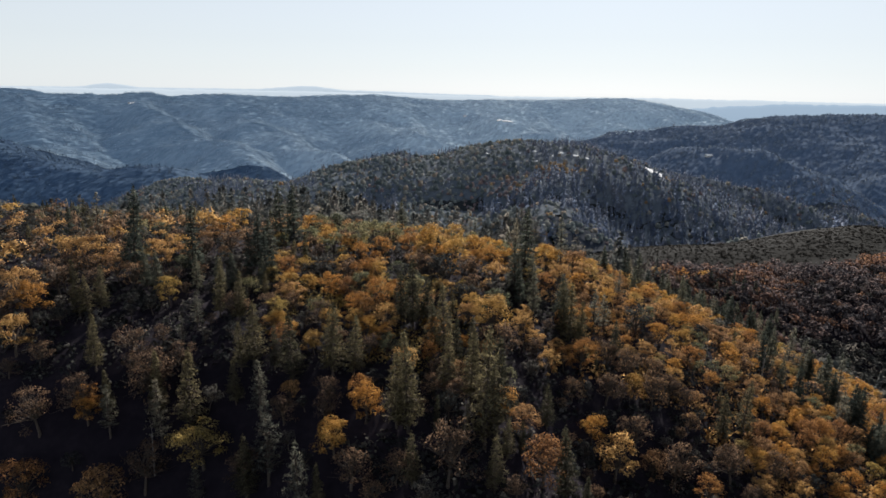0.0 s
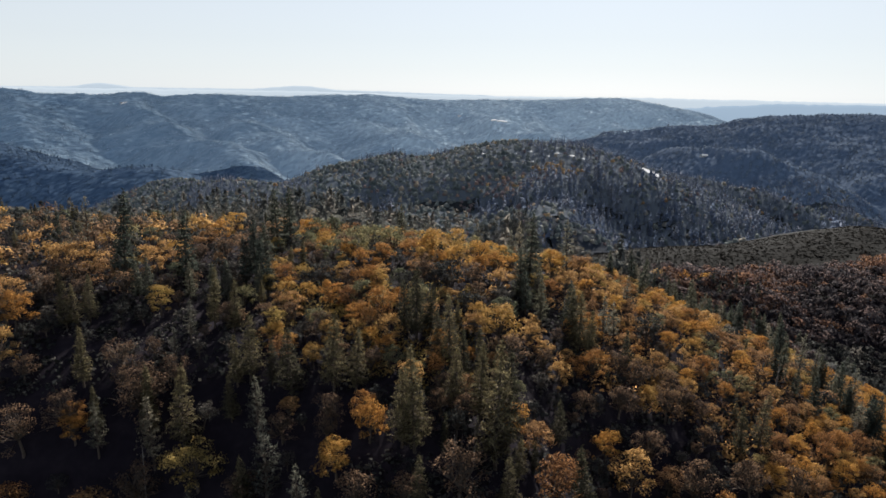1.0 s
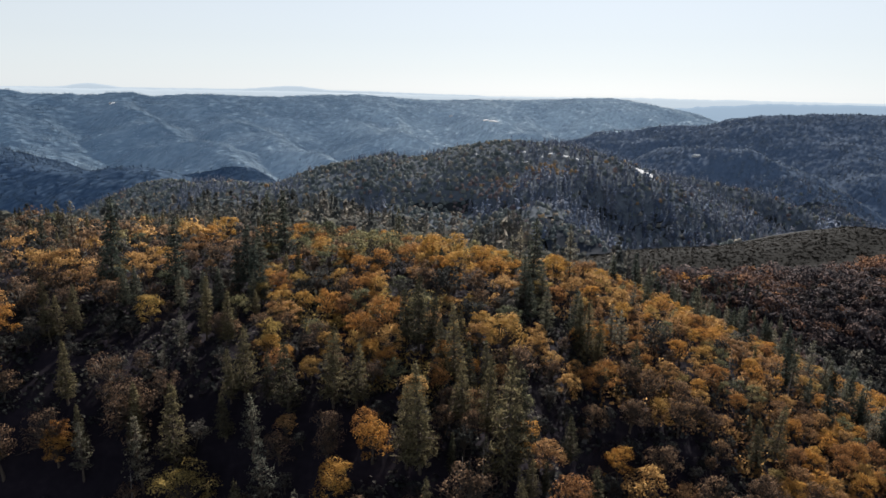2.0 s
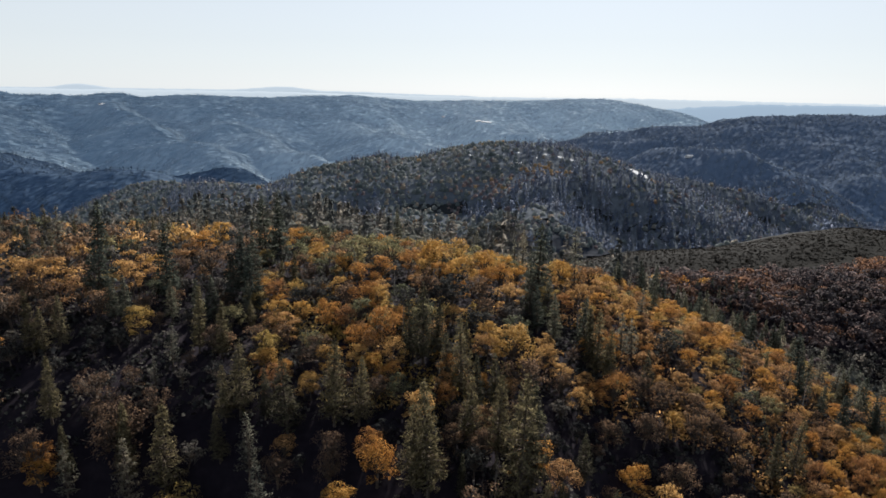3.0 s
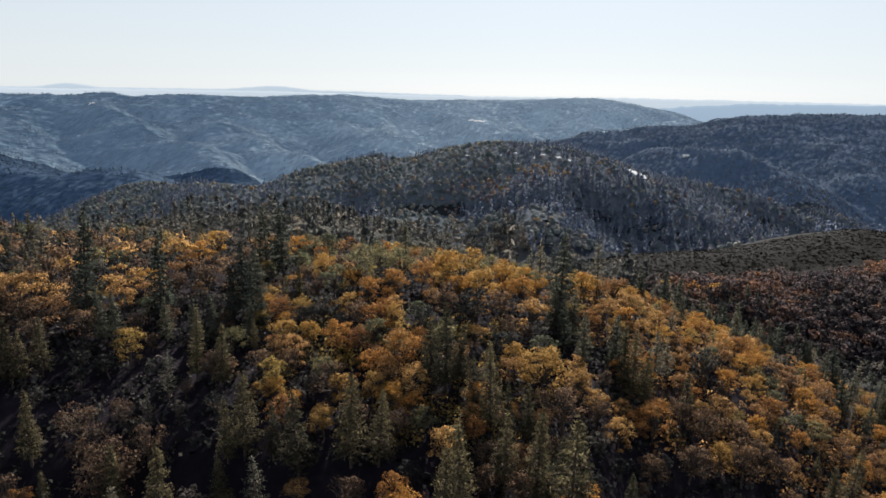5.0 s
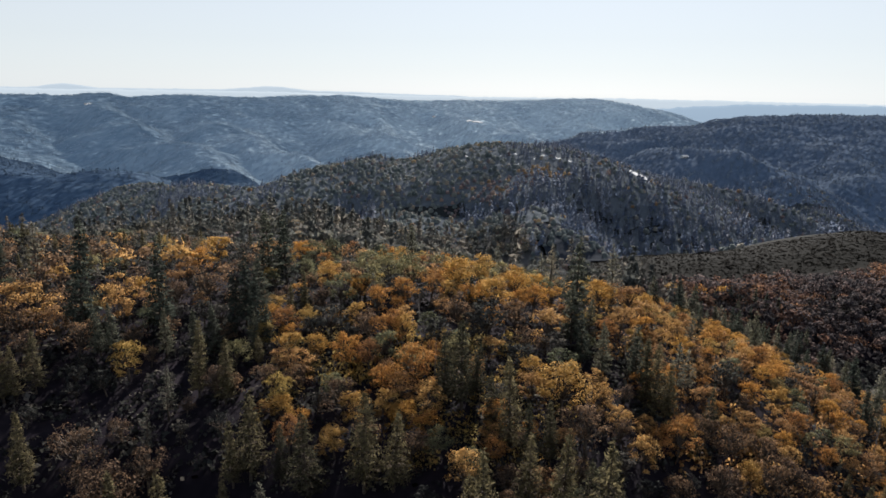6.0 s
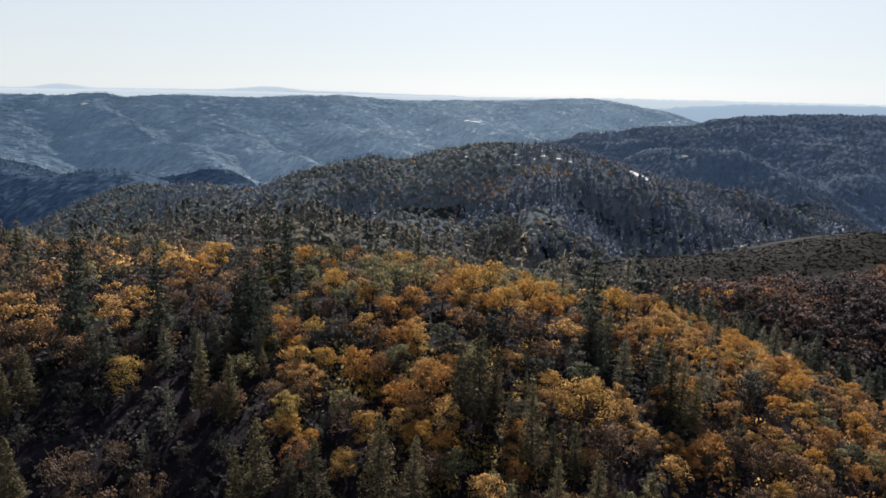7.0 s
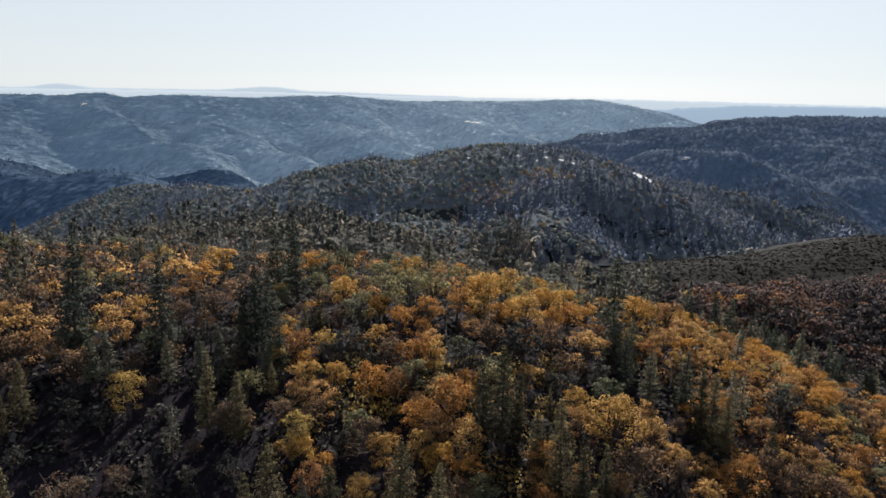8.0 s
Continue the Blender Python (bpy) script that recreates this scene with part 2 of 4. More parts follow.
LEFT_SPURS = [[(-1240, 2725, 67), (-1185, 2730, 67)], [(-1640, 2500, 66), (-1560, 2520, 64)],
              [(-1247, 2700, 55), (-957, 2250, -12), (-799, 2150, -39), (-644, 2000, -76), (-448, 1750, -146)],
              [(-852, 2830, 45), (-683, 2350, -38), (-471, 2150, -75), (-255, 1900, -129)],
              [(-304, 3050, 55), (-313, 2700, -10), (-160, 2450, -50), (-32, 2300, -78)],
              [(266, 3250, 53), (205, 2900, -8), (370, 2650, -51), (480, 2500, -83)],
              [(-1339, 2330, 0), (-1160, 2000, -52), (-1030, 1850, -100)],
              [(-1568, 2520, 56), (-1218, 2000, -36), (-1024, 1500, -69), (-827, 1380, -74), (-547, 1330, -83), (-515, 1330, -113)]]


def land(X, Y):
    X, Y = np.asarray(X, float), np.asarray(Y, float)
    dist = np.hypot(X, Y - 150)
    far = np.clip((dist - 450) / 1500, 0, 1)
    wob = value_noise(X, Y, 310, 3) * 24 * far + value_noise(X, Y, 130, 4) * 9 * far
    carve = 12 * np.clip((dist - 330) / 150, 0, 1) * np.clip((1500 - dist) / 400, 0, 1)
    spur = np.clip(np.abs(value_noise(X, Y, 190, 9)) * 1.6 - 0.15, 0, 1)
    h = -175 + value_noise(X, Y, 700, 5) * 20 + np.clip((dist - 3600) / 800, 0, 1) * 190
    near = spine(X, Y, NEAR_CREST, 0.52, 190) - 0.25 * np.log1p(np.exp(np.clip((X - 10) / 12, -30, 30))) * 12 - 0.007 * np.clip(105 - Y, 0, 80) ** 2
    for s in (near, spine(X, Y, NEAR_FLANK, 0.55, 45), spine(X, Y, BRUSH_HILL, 0.5, 120), spine(X, Y, BACK_SPINE, 0.5, 90), spine(X, Y, MID_CREST, 0.52, 110), spine(X, Y, MID_SPUR, 0.6, 40), spine(X, Y, PATCH_SPUR, 0.6, 35),
              spine(X, Y, BARE_HILL, 0.55, 90), spine(X, Y, EDGE_SPUR, 0.55, 40), spine(X, Y, RIGHT_RIDGE, 0.62, 40), spine(X, Y, RIGHT_SPUR, 0.5, 60),
              spine(X, Y, MID_RIGHT, 0.65, 25), spine(X, Y, RIGHT_FAR, 0.4, 300), spine(X, Y, LEFT_FAR, 0.4, 300),
              *(spine(X, Y, s, 0.5, 85) for s in LEFT_SPURS)):
        h = soft_max(h, s, 4)
    h = h - 9 * np.exp(-((X - 36) / 16) ** 2 - ((Y - 102) / 13) ** 2)             # a dark hollow in the flank
    h = h - 24 / (1 + np.exp(np.clip((Y - 100) / 6, -40, 40))) / (1 + np.exp(np.clip((X + 25) / 6, -40, 40)))      # and a ravine, dug so that the steep front lies in shade
    h = h - 13 * np.exp(-((Y - np.interp(X, [45, 92, 144, 203], [713, 652, 672, 712])) / 15) ** 2) / (1 + ((X - 112) / 62) ** 6)      # a gully across the middle hill
    crest = np.clip((25 - h) / 60, 0.3, 1)
    h = h - carve * np.clip(value_noise(X, Y, 95, 10) + 0.25 * value_noise(X, Y, 40, 11), 0, 1) - 24 * far * spur * np.clip((40 - h) / 60, 0, 1)
    h = h + wob * crest + value_noise(X, Y, 38, 6) * (1.2 + 2.0 * far) + value_noise(X, Y, 14, 8) * 0.5
    return h


def mesh_from(name, verts, quads, mats, tone=None, smooth=False, slots=None, ways=None):
    """A mesh from arrays of points and four-sided faces. ways: the direction by which each point's leaves are shaded.
    """
    me = bpy.data.meshes.new(name)
    nv, nq = len(verts), len(quads)
    me.vertices.add(nv)
    me.vertices.foreach_set("co", np.ascontiguousarray(verts, np.float32).ravel())
    me.loops.add(nq * 4)
    me.loops.foreach_set("vertex_index", np.ascontiguousarray(quads, np.int32).ravel())
    me.polygons.add(nq)
    me.polygons.foreach_set("loop_start", np.arange(0, nq * 4, 4, dtype=np.int32))
    if slots is not None:
        me.polygons.foreach_set("material_index", np.asarray(slots, np.int32))
    if smooth:
        me.polygons.foreach_set("use_smooth", np.ones(nq, bool))
    me.update(calc_edges=True)
    if tone is not None:
        me.attributes.new("tone", "FLOAT", "POINT").data.foreach_set("value", np.asarray(tone, np.float32))
    if ways is not None:
        me.attributes.new("way", "FLOAT_VECTOR", "POINT").data.foreach_set("vector", np.ascontiguousarray(ways, np.float32).ravel())
    for m in mats:
        me.materials.append(m)
    return me


def sheet(xs, ys):
    X, Y = np.meshgrid(xs, ys, indexing="ij")
    verts = np.stack([X, Y, land(X, Y) - 10 * np.clip((np.hypot(X, Y) - 1000) / 500, 0, 1)], -1).reshape(-1, 3)      # the far ground lies under closed woods
    i, j = np.meshgrid(np.arange(len(xs) - 1), np.arange(len(ys) - 1), indexing="ij")
    a = (i * len(ys) + j).ravel()
    return verts, np.stack([a, a + len(ys), a + len(ys) + 1, a + 1], -1)


u = np.linspace(-1, 1, 251)
gv, gq = sheet(np.sign(u) * (300 * np.abs(u) + 4500 * np.abs(u) ** 3), 180 + np.sign(u) * (350 * np.abs(u) + 4350 * np.abs(u) ** 3))
gx, gy = gv[gq[:, 0], 0], gv[gq[:, 0], 1]
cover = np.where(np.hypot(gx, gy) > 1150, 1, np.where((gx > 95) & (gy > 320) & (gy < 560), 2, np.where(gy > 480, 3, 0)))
ground = tagged(new("ground", mesh_from("ground", gv, gq, [SOIL, SCRUB, TURF, HEATHER], smooth=True, slots=cover)), "hilly ground of soil and leaf litter, tinted for shade and haze", "ground", kind="structure")


# ---------------------------------------------------------------- tree building
class Wood:
    """A trunk and its limbs as one joined mesh of tapered tubes; each limb grows out of a ring of the trunk."""

    def __init__(self):
        self.points, self.faces = [], []

    def grow(self, path, radii, sides, root=None):
        """Adds a tube along path. root: the ring of points that it grows from. Returns its rings."""
        path = np.asarray(path, float)
        rings = []
        if root is not None:
            rings.append([root[k * len(root) // sides] for k in range(sides)])
        for k in range(0 if root is None else 1, len(path)):
            t = path[min(k + 1, len(path) - 1)] - path[max(k - 1, 0)]
            t = t / (np.linalg.norm(t) + 1e-9)
            a = np.cross(t, (0.3, 0.9, 0.1))
            a /= np.linalg.norm(a)
            b = np.cross(t, a)
            base = len(self.points)
            for s in range(sides):
                w = 2 * math.pi * s / sides
                self.points.append(path[k] + radii[k] * (math.cos(w) * a + math.sin(w) * b))
            rings.append(list(range(base, base + sides)))
        for lo, hi in zip(rings, rings[1:]):
            for s in range(sides):
                self.faces.append((lo[s], lo[(s + 1) % sides], hi[(s + 1) % sides], hi[s]))
        return rings

    def arrays(self):
        return np.array(self.points), np.array(self.faces)


def joined(pieces):
    """Several pieces of points and faces as one."""
    vs, qs, base = [], [], 0
    for v, q in pieces:
        vs.append(v)
        qs.append(q + base)
        base += len(v)
    return np.concatenate(vs), np.concatenate(qs)


def leaves(at, facing, size, r, long=1.0, turn=0.55, sway=0.3):
    """A ragged four-cornered leaf clump at each point, turned roughly to its facing direction.
    Returns points, faces and, for each point, the mean direction of its small leaves."""
    n = len(at)
    unit = lambda v: v / (np.linalg.norm(v, axis=1)[:, None] + 1e-9)
    way = unit(unit(facing) + r.normal(0, sway, (n, 3)))
    facing = unit(facing + r.normal(0, turn, (n, 3)))
    a = unit(np.cross(facing, r.normal(0, 1, (n, 3))))
    b = np.cross(facing, a)
    s = (size * r.uniform(0.55, 1.3, n))[:, None]
    fold = facing * s * r.uniform(-0.35, 0.35, (n, 1))
    c = [at + a * s * long * r.uniform(0.7, 1.2, (n, 1)), at + b * s * r.uniform(0.5, 1, (n, 1)) + fold,
         at - a * s * long * r.uniform(0.7, 1.2, (n, 1)), at - b * s * r.uniform(0.5, 1, (n, 1)) + fold]
    return np.stack(c, 1).reshape(-1, 3), np.arange(n * 4).reshape(n, 4), np.repeat(way, 4, 0)


def oak(seed, height=9.5, width=4.5, lobes=25, per_lobe=66, leaf=0.178, bare=False):
    """A broad-leaved tree: a forked trunk with limbs, and a lumpy crown. Returns (wood, crown)."""
    r = np.random.default_rng(seed)
    lean = r.normal(0, 0.4, 2)
    fork = np.array([lean[0] * 0.5, lean[1] * 0.5, height * 0.3])
    wood = Wood()
    rings = wood.grow([(0, 0, -1.0), (0, 0, 0.4), fork], [0.34, 0.27, 0.2], 8)
    pts, ways = [], []
    for k in range(lobes):
        w = k * 2.4 + r.uniform(-0.5, 0.5)
        rad = width * math.sqrt((k + 0.5) / lobes) * r.uniform(0.75, 1.0) * 0.86
        top = height * (1.0 - 0.36 * (rad / width) ** 2) - r.uniform(0, height * 0.24) - (height * 0.3 if k % 3 == 2 else 0)
        size = r.uniform(0.55, 1.35) * width / 4.2
        c = np.array([rad * math.cos(w) + lean[0], rad * math.sin(w) + lean[1], top - 0.7 * size])
        mid = fork * 0.5 + c * 0.5 + r.normal(0, 0.25, 3)
        limb = wood.grow([fork, mid, c], [0.13, 0.08, 0.03], 3, rings[-1])
        n = int(per_lobe * (0.4 + 0.6 * size))
        d = r.normal(0, 1, (n, 3))
        d /= np.linalg.norm(d, axis=1)[:, None]
        d[:, 2] = np.where(d[:, 2] < -0.25, -d[:, 2], d[:, 2])
        ripple = 1 + 0.16 * np.sin(5 * d[:, :1] + k) * np.sin(5 * d[:, 1:2] + 2 * k)
        pts.append(c + d * np.array([1.1, 1.1, 0.85]) * size * ripple * (1.16 - 0.6 * r.random((n, 1)) ** 2.2))
        ways.append(d + np.array([0, 0, 0.6]))
        if bare:
            for _ in range(4):
                e = c + r.normal(0, 0.9, 3) + np.array([0, 0, 0.5])
                wood.grow([mid, e], [0.05, 0.015], 3, limb[1])
    pts = np.concatenate(pts)
    return wood.arrays(), leaves(pts, np.concatenate(ways), np.full(len(pts), leaf), r, 1.25, 0.6, 0.35)


def pine(seed, height=16.0, spread=2.7, start=0.2, whorls=22, arms=7, tufts=9, leaf=0.34, droop=0.12, ragged=0.48):
    """A conifer: straight trunk, whorls of boughs that shorten towards the tip, tufts of needles on each bough."""
    r = np.random.default_rng(seed)
    bend = r.normal(0, 0.25, 2)
    axis = lambda f: np.array([bend[0] * f * f, bend[1] * f * f, height * f])
    levels = np.sort(np.clip(start + (0.97 - start) * ((np.arange(whorls) + r.uniform(-0.3, 0.3, whorls)) / whorls), start, 0.96))
    girth = lambda f: height * 0.0155 * (1 - f) + 0.02
    wood = Wood()
    rings = wood.grow([(0, 0, -1.0), axis(0.1)] + [axis(f) for f in levels] + [axis(0.985)], [girth(0) * 1.15, girth(0.1)] + [girth(f) for f in levels] + [0.02], 6)
    pts, ways = [], []
    for k, f in enumerate(levels):
        reach = spread * ((1 - f) / (1 - start)) ** 0.95 * min(1.0, 0.65 + (f - start) * 2.5)
        for a in range(arms):
            if r.random() < ragged * 0.45:
                continue
            w = a * 2 * math.pi / arms + r.uniform(-0.5, 0.5) + k * 0.7
            out = np.array([math.cos(w), math.sin(w), 0])
            length = reach * r.uniform(1 - ragged, 1.12) + 0.25
            lift = r.uniform(-0.05, 0.3)
            base = axis(f)
            tip = base + out * length + np.array([0, 0, length * (lift - droop)])
            if length > 0.9:
                wood.grow([base, tip], [0.045, 0.012], 3, rings[k + 2])
            m = max(2, int(tufts * length / spread + 0.5))
            s = np.linspace(0.3, 1.02, m)[:, None]
            side = np.array([-out[1], out[0], 0]) * r.normal(0, 0.3, (m, 1)) * (0.25 + length / spread)
            pts.append(base + (tip - base) * s + side + r.normal(0, 0.1, (m, 3)) + np.array([0, 0, 0.08]))
            ways.append(np.tile(out + np.array([0, 0, 0.45]), (m, 1)))
    n = 9
    pts.append(axis(0.97) + r.normal(0, 1, (n, 3)) * np.array([0.12, 0.12, height * 0.018]))
    ways.append(r.normal(0, 1, (n, 3)))
    pts, ways = np.concatenate(pts), np.concatenate(ways)
    return wood.arrays(), leaves(pts, ways, np.full(len(pts), leaf), r, 2.6, 0.9, 0.4)


def snag(seed, height=13.0):
    """A dead standing trunk with a few broken boughs."""
    r = np.random.default_rng(seed)
    levels = np.sort(r.uniform(0.3, 0.97, 15))
    wood = Wood()
    rings = wood.grow([(0, 0, -1.0)] + [(0.15 * f, 0.1 * f, height * f) for f in levels] + [(0.15, 0.1, height)], [0.2] + [0.19 * (1 - f) + 0.02 for f in levels] + [0.02], 6)
    for k, f in enumerate(levels):
        w, n = r.uniform(0, 6.28), r.uniform(0.6, 2.0) * (1.25 - f)
        b = np.array([0.15 * f, 0.1 * f, height * f])
        wood.grow([b, b + np.array([math.cos(w) * n, math.sin(w) * n, n * r.uniform(-0.2, 0.4)])], [0.05, 0.012], 3, rings[k + 1])
    return wood.arrays()


def shrub(seed, n=70, radius=1.3, leaf=0.3, turn=0.3):
    r = np.random.default_rng(seed)
    d = r.normal(0, 1, (n, 3))
    d /= np.linalg.norm(d, axis=1)[:, None]
    d[:, 2] = np.abs(d[:, 2])
    return leaves(d * np.array([1, 1, 0.75]) * radius * r.uniform(0.7, 1.08, (n, 1)), d, np.full(n, leaf), r, 1.0, turn)


def small_oak(seed, lobes, per_lobe, width, height, leaf, full=0.4):
    """A lobed crown for oaks that stand some way off."""
    r = np.random.default_rng(seed)
    at, ways = [], []
    for k in range(lobes):
        w, rad = k * 2.4 + r.uniform(-0.5, 0.5), width * (1.12 - full) * math.sqrt((k + 0.1) / lobes)
        size = width * full * r.uniform(0.75, 1.25)
        c = np.array([rad * math.cos(w), rad * math.sin(w), height * (0.98 - 0.5 * (rad / width) ** 2) - size * 0.8 - r.uniform(0, 0.12) * height])
        d = r.normal(0, 1, (per_lobe, 3))
        d /= np.linalg.norm(d, axis=1)[:, None]
        d[:, 2] = np.where(d[:, 2] < -0.3, -d[:, 2], d[:, 2])
        at.append(c + d * size * r.uniform(0.75, 1.1, (per_lobe, 1)))
        ways.append(d + np.array([0, 0, 0.25]))
    at = np.concatenate(at)
    return leaves(at, np.concatenate(ways), np.full(len(at), leaf), r, 1.0, 0.35, 0.2)


def dome_oak(seed, sides, rings, width, height, cards, leaf):
    """A closed, lumpy crown with ragged clumps on it, for oak woods that stand far off."""
    r = np.random.default_rng(seed)
    v, way = [], []
    for k in range(rings + 1):
        f = k / rings * 1.5
        for t in range(sides):
            w = 6.2832 * (t + 0.5 * (k % 2)) / sides
            d = np.array([math.cos(w) * math.cos(f), math.sin(w) * math.cos(f), math.sin(f)])
            v.append(d * np.array([width, width, height * 0.8]) * (1 + r.uniform(-0.32, 0.25)) + np.array([0, 0, height * 0.2]))
            way.append(d + r.normal(0, 0.3, 3))
    v, way = np.array(v), np.array(way)
    i, j = np.meshgrid(np.arange(rings), np.arange(sides), indexing="ij")
    q = np.stack([i * sides + j, i * sides + (j + 1) % sides, (i + 1) * sides + (j + 1) % sides, (i + 1) * sides + j], -1).reshape(-1, 4)
    d = r.normal(0, 1, (cards, 3))
    d[:, 2] = np.abs(d[:, 2]) + 0.1
    d /= np.linalg.norm(d, axis=1)[:, None]
    lv, lq, lw = leaves(d * np.array([width, width, height * 0.8]) * r.uniform(0.9, 1.12, (cards, 1)) + np.array([0, 0, height * 0.2]), d, np.full(cards, leaf), r, 1.0, 0.5, 0.25)
    way /= np.linalg.norm(way, axis=1)[:, None]
    return np.concatenate([v, lv]), np.concatenate([q, lq + len(v)]), np.concatenate([way, lw])


def small_pine(seed, tiers, arms, width, height, leaf):
    """A pointed crown of whorled boughs for conifers that stand far off."""
    r = np.random.default_rng(seed)
    f = np.repeat((np.arange(tiers) + r.uniform(-0.2, 0.2, tiers)) / tiers, arms)
    w = r.uniform(0, 6.283, len(f))
    rad = (width * (1 - f) ** 0.9 * r.uniform(0.35, 0.8, len(f)))
    out = np.stack([np.cos(w), np.sin(w), np.zeros(len(f))], -1)
    at = out * rad[:, None] + np.array([0, 0, 1.0]) * (height * (0.1 + 0.86 * np.clip(f, 0, 1)))[:, None]
    return leaves(at, out + np.array([0, 0, 0.55]), leaf * (1.25 - 0.75 * f), r, 1.5, 0.3, 0.2)


def sun_averted_normals(x, y):
    """Shading normals along the slope, tilted from the sun to flatten contrast like haze."""
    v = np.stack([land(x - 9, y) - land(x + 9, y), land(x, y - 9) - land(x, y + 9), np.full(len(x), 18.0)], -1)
    lean = np.interp(y, [700, 1000, 1400, 1900], [0.53, 0.57, 0.59, 0.628])            # tilted more with distance, so that the sun lights far woods less
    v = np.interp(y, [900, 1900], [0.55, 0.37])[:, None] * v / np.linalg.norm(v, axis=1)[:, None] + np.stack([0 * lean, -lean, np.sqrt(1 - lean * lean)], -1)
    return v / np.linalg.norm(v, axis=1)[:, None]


def woods(name, templates, x, y, scale, mat, label, category, sink=0.3, seed=1, tones=None, lie=0.0):
    """Many far trees or bushes as one mesh: each spot takes one of the templates, turned and scaled."""
    r = np.random.default_rng(seed)
    z = land(x, y) - sink
    which = r.integers(0, len(templates), len(x))
    turn, tone = r.uniform(0, 6.283, len(x)), r.random(len(x)) if tones is None else tones
    tall = scale * r.uniform(0.85, 1.2, len(x))
    up = sun_averted_normals(x, y) if lie > 0 else np.zeros((len(x), 3))
    vs, qs, ts, ws, base = [], [], [], [], 0
    for k, (tv, tq, g) in enumerate(templates):
        s = np.flatnonzero(which == k)
        if not len(s):
            continue
        c, d = np.cos(turn[s])[:, None], np.sin(turn[s])[:, None]
        v = np.stack([(tv[:, 0] * c - tv[:, 1] * d) * scale[s, None] + x[s, None], (tv[:, 0] * d + tv[:, 1] * c) * scale[s, None] + y[s, None],
                      tv[:, 2] * tall[s, None] + z[s, None]], -1)
        qs.append((tq[None] + (np.arange(len(s)) * len(tv))[:, None, None]).reshape(-1, 4) + base)
        vs.append(v.reshape(-1, 3))
        ts.append(np.repeat(tone[s], len(tv)))
        g = np.stack([g[:, 0] * c - g[:, 1] * d, g[:, 0] * d + g[:, 1] * c, np.repeat(g[None, :, 2], len(s), 0)], -1)
        g = g * (1 - lie) + up[s, None] * lie            # far woods take on the tilted normals, which evens out their sunlight
        ws.append((g / (np.linalg.norm(g, axis=2)[:, :, None] + 1e-6)).reshape(-1, 3))
        base += len(s) * len(tv)
    ob = new(name, mesh_from(name, np.concatenate(vs), np.concatenate(qs), [mat], np.concatenate(ts), ways=np.concatenate(ws)))
    return tagged(ob, label, category, kind="stuff")


def scatter(x0, x1, y0, y1, step, seed, jitter=0.85):
    r = np.random.default_rng(seed)
    X, Y = np.meshgrid(np.arange(x0, x1, step), np.arange(y0, y1, step), indexing="ij")
    X, Y = X.ravel(), Y.ravel()
    return X + r.uniform(-jitter, jitter, len(X)) * step, Y + r.uniform(-jitter, jitter, len(Y)) * step


# ---------------------------------------------------------------- trees of the near hill
def kind_of_tree(models, mat, wood_mat, name, label, category, group):
    """The meshes that the trees of one kind share."""
    meshes = [[(mesh_from(name + "_trunk", *w, [wood_mat]), mesh_from(name + "_crown", c[0], c[1], [mat], ways=c[2]) if c else None) for w, c in rows] for rows in models]
    return meshes, name, label, category, group


def plant(kind, x, y, scale, r, z=None, stretch=1.0, variant=None):
    """One tree: an empty at its foot with a trunk and a crown."""
    meshes, name, label, category, group = kind
    rows = meshes[0] if y < 135 else meshes[-1]              # the nearest trees have finer leaves
    trunk, crown = rows[r.integers(0, len(rows)) if variant is None else variant]
    foot = new(name)
    foot.empty_display_size = 0.5
    foot.matrix_basis = Matrix.LocRotScale((x, y, float(land(x, y)) if z is None else z), Euler((r.normal(0, 0.03), r.normal(0, 0.03), r.uniform(0, 6.283))), (scale, scale, scale * stretch))
    new("trunk", trunk).parent = foot
    if crown:
        new("crown", crown).parent = foot
    return tagged(foot, label, category, group)


GOLD_OAK = kind_of_tree([[oak(220 + k, 9.0 + k * 0.3, 4.3, 27, 104, 0.132) for k in range(4)], [oak(20 + k, 9.0 + k * 0.3, 4.3, 22, 74, 0.165) for k in range(5)]], GOLD, BARK, "golden_oak",
                        "oak with golden orange autumn leaves on the hillside", "tree", "golden oaks of the near hill")
RUSSET_OAK = kind_of_tree([[oak(270 + k, 9.0 + k * 0.3, 4.3, 24, 96, 0.132) for k in range(3)], [oak(275 + k, 9.0, 4.3, 20, 70, 0.165) for k in range(3)]], RUSSET, BARK, "russet_oak",
                          "oak with russet orange leaves on the hillside", "tree", "russet oaks of the near hill")
OLIVE_OAK = kind_of_tree([[oak(225 + k, 8.8 + k * 0.3, 4.3, 26, 100, 0.132) for k in range(3)], [oak(25 + k, 8.8 + k * 0.3, 4.3, 22, 70, 0.165) for k in range(3)]], OLIVE, BARK, "turning_oak",
                         "oak with olive yellow leaves that are just turning", "tree", "turning oaks of the near hill")
GREEN_OAK = kind_of_tree([[oak(280 + k, 8.8, 4.3, 24, 88, 0.138) for k in range(3)], [oak(285 + k, 8.8, 4.3, 21, 62, 0.172) for k in range(3)]], GREEN, BARK, "green_oak",
                         "dull green oak with a lumpy rounded crown", "tree", "green oaks of the near hill")
LIVE_OAK = kind_of_tree([[oak(230 + k, 8.8, 4.2, 22, 36, 0.21) for k in range(3)], [oak(30 + k, 8.8, 4.2, 20, 30, 0.25) for k in range(3)]], LIVE, BARK, "live_oak",
                        "dark green live oak with a dense rounded crown", "tree", "live oaks of the near hill")
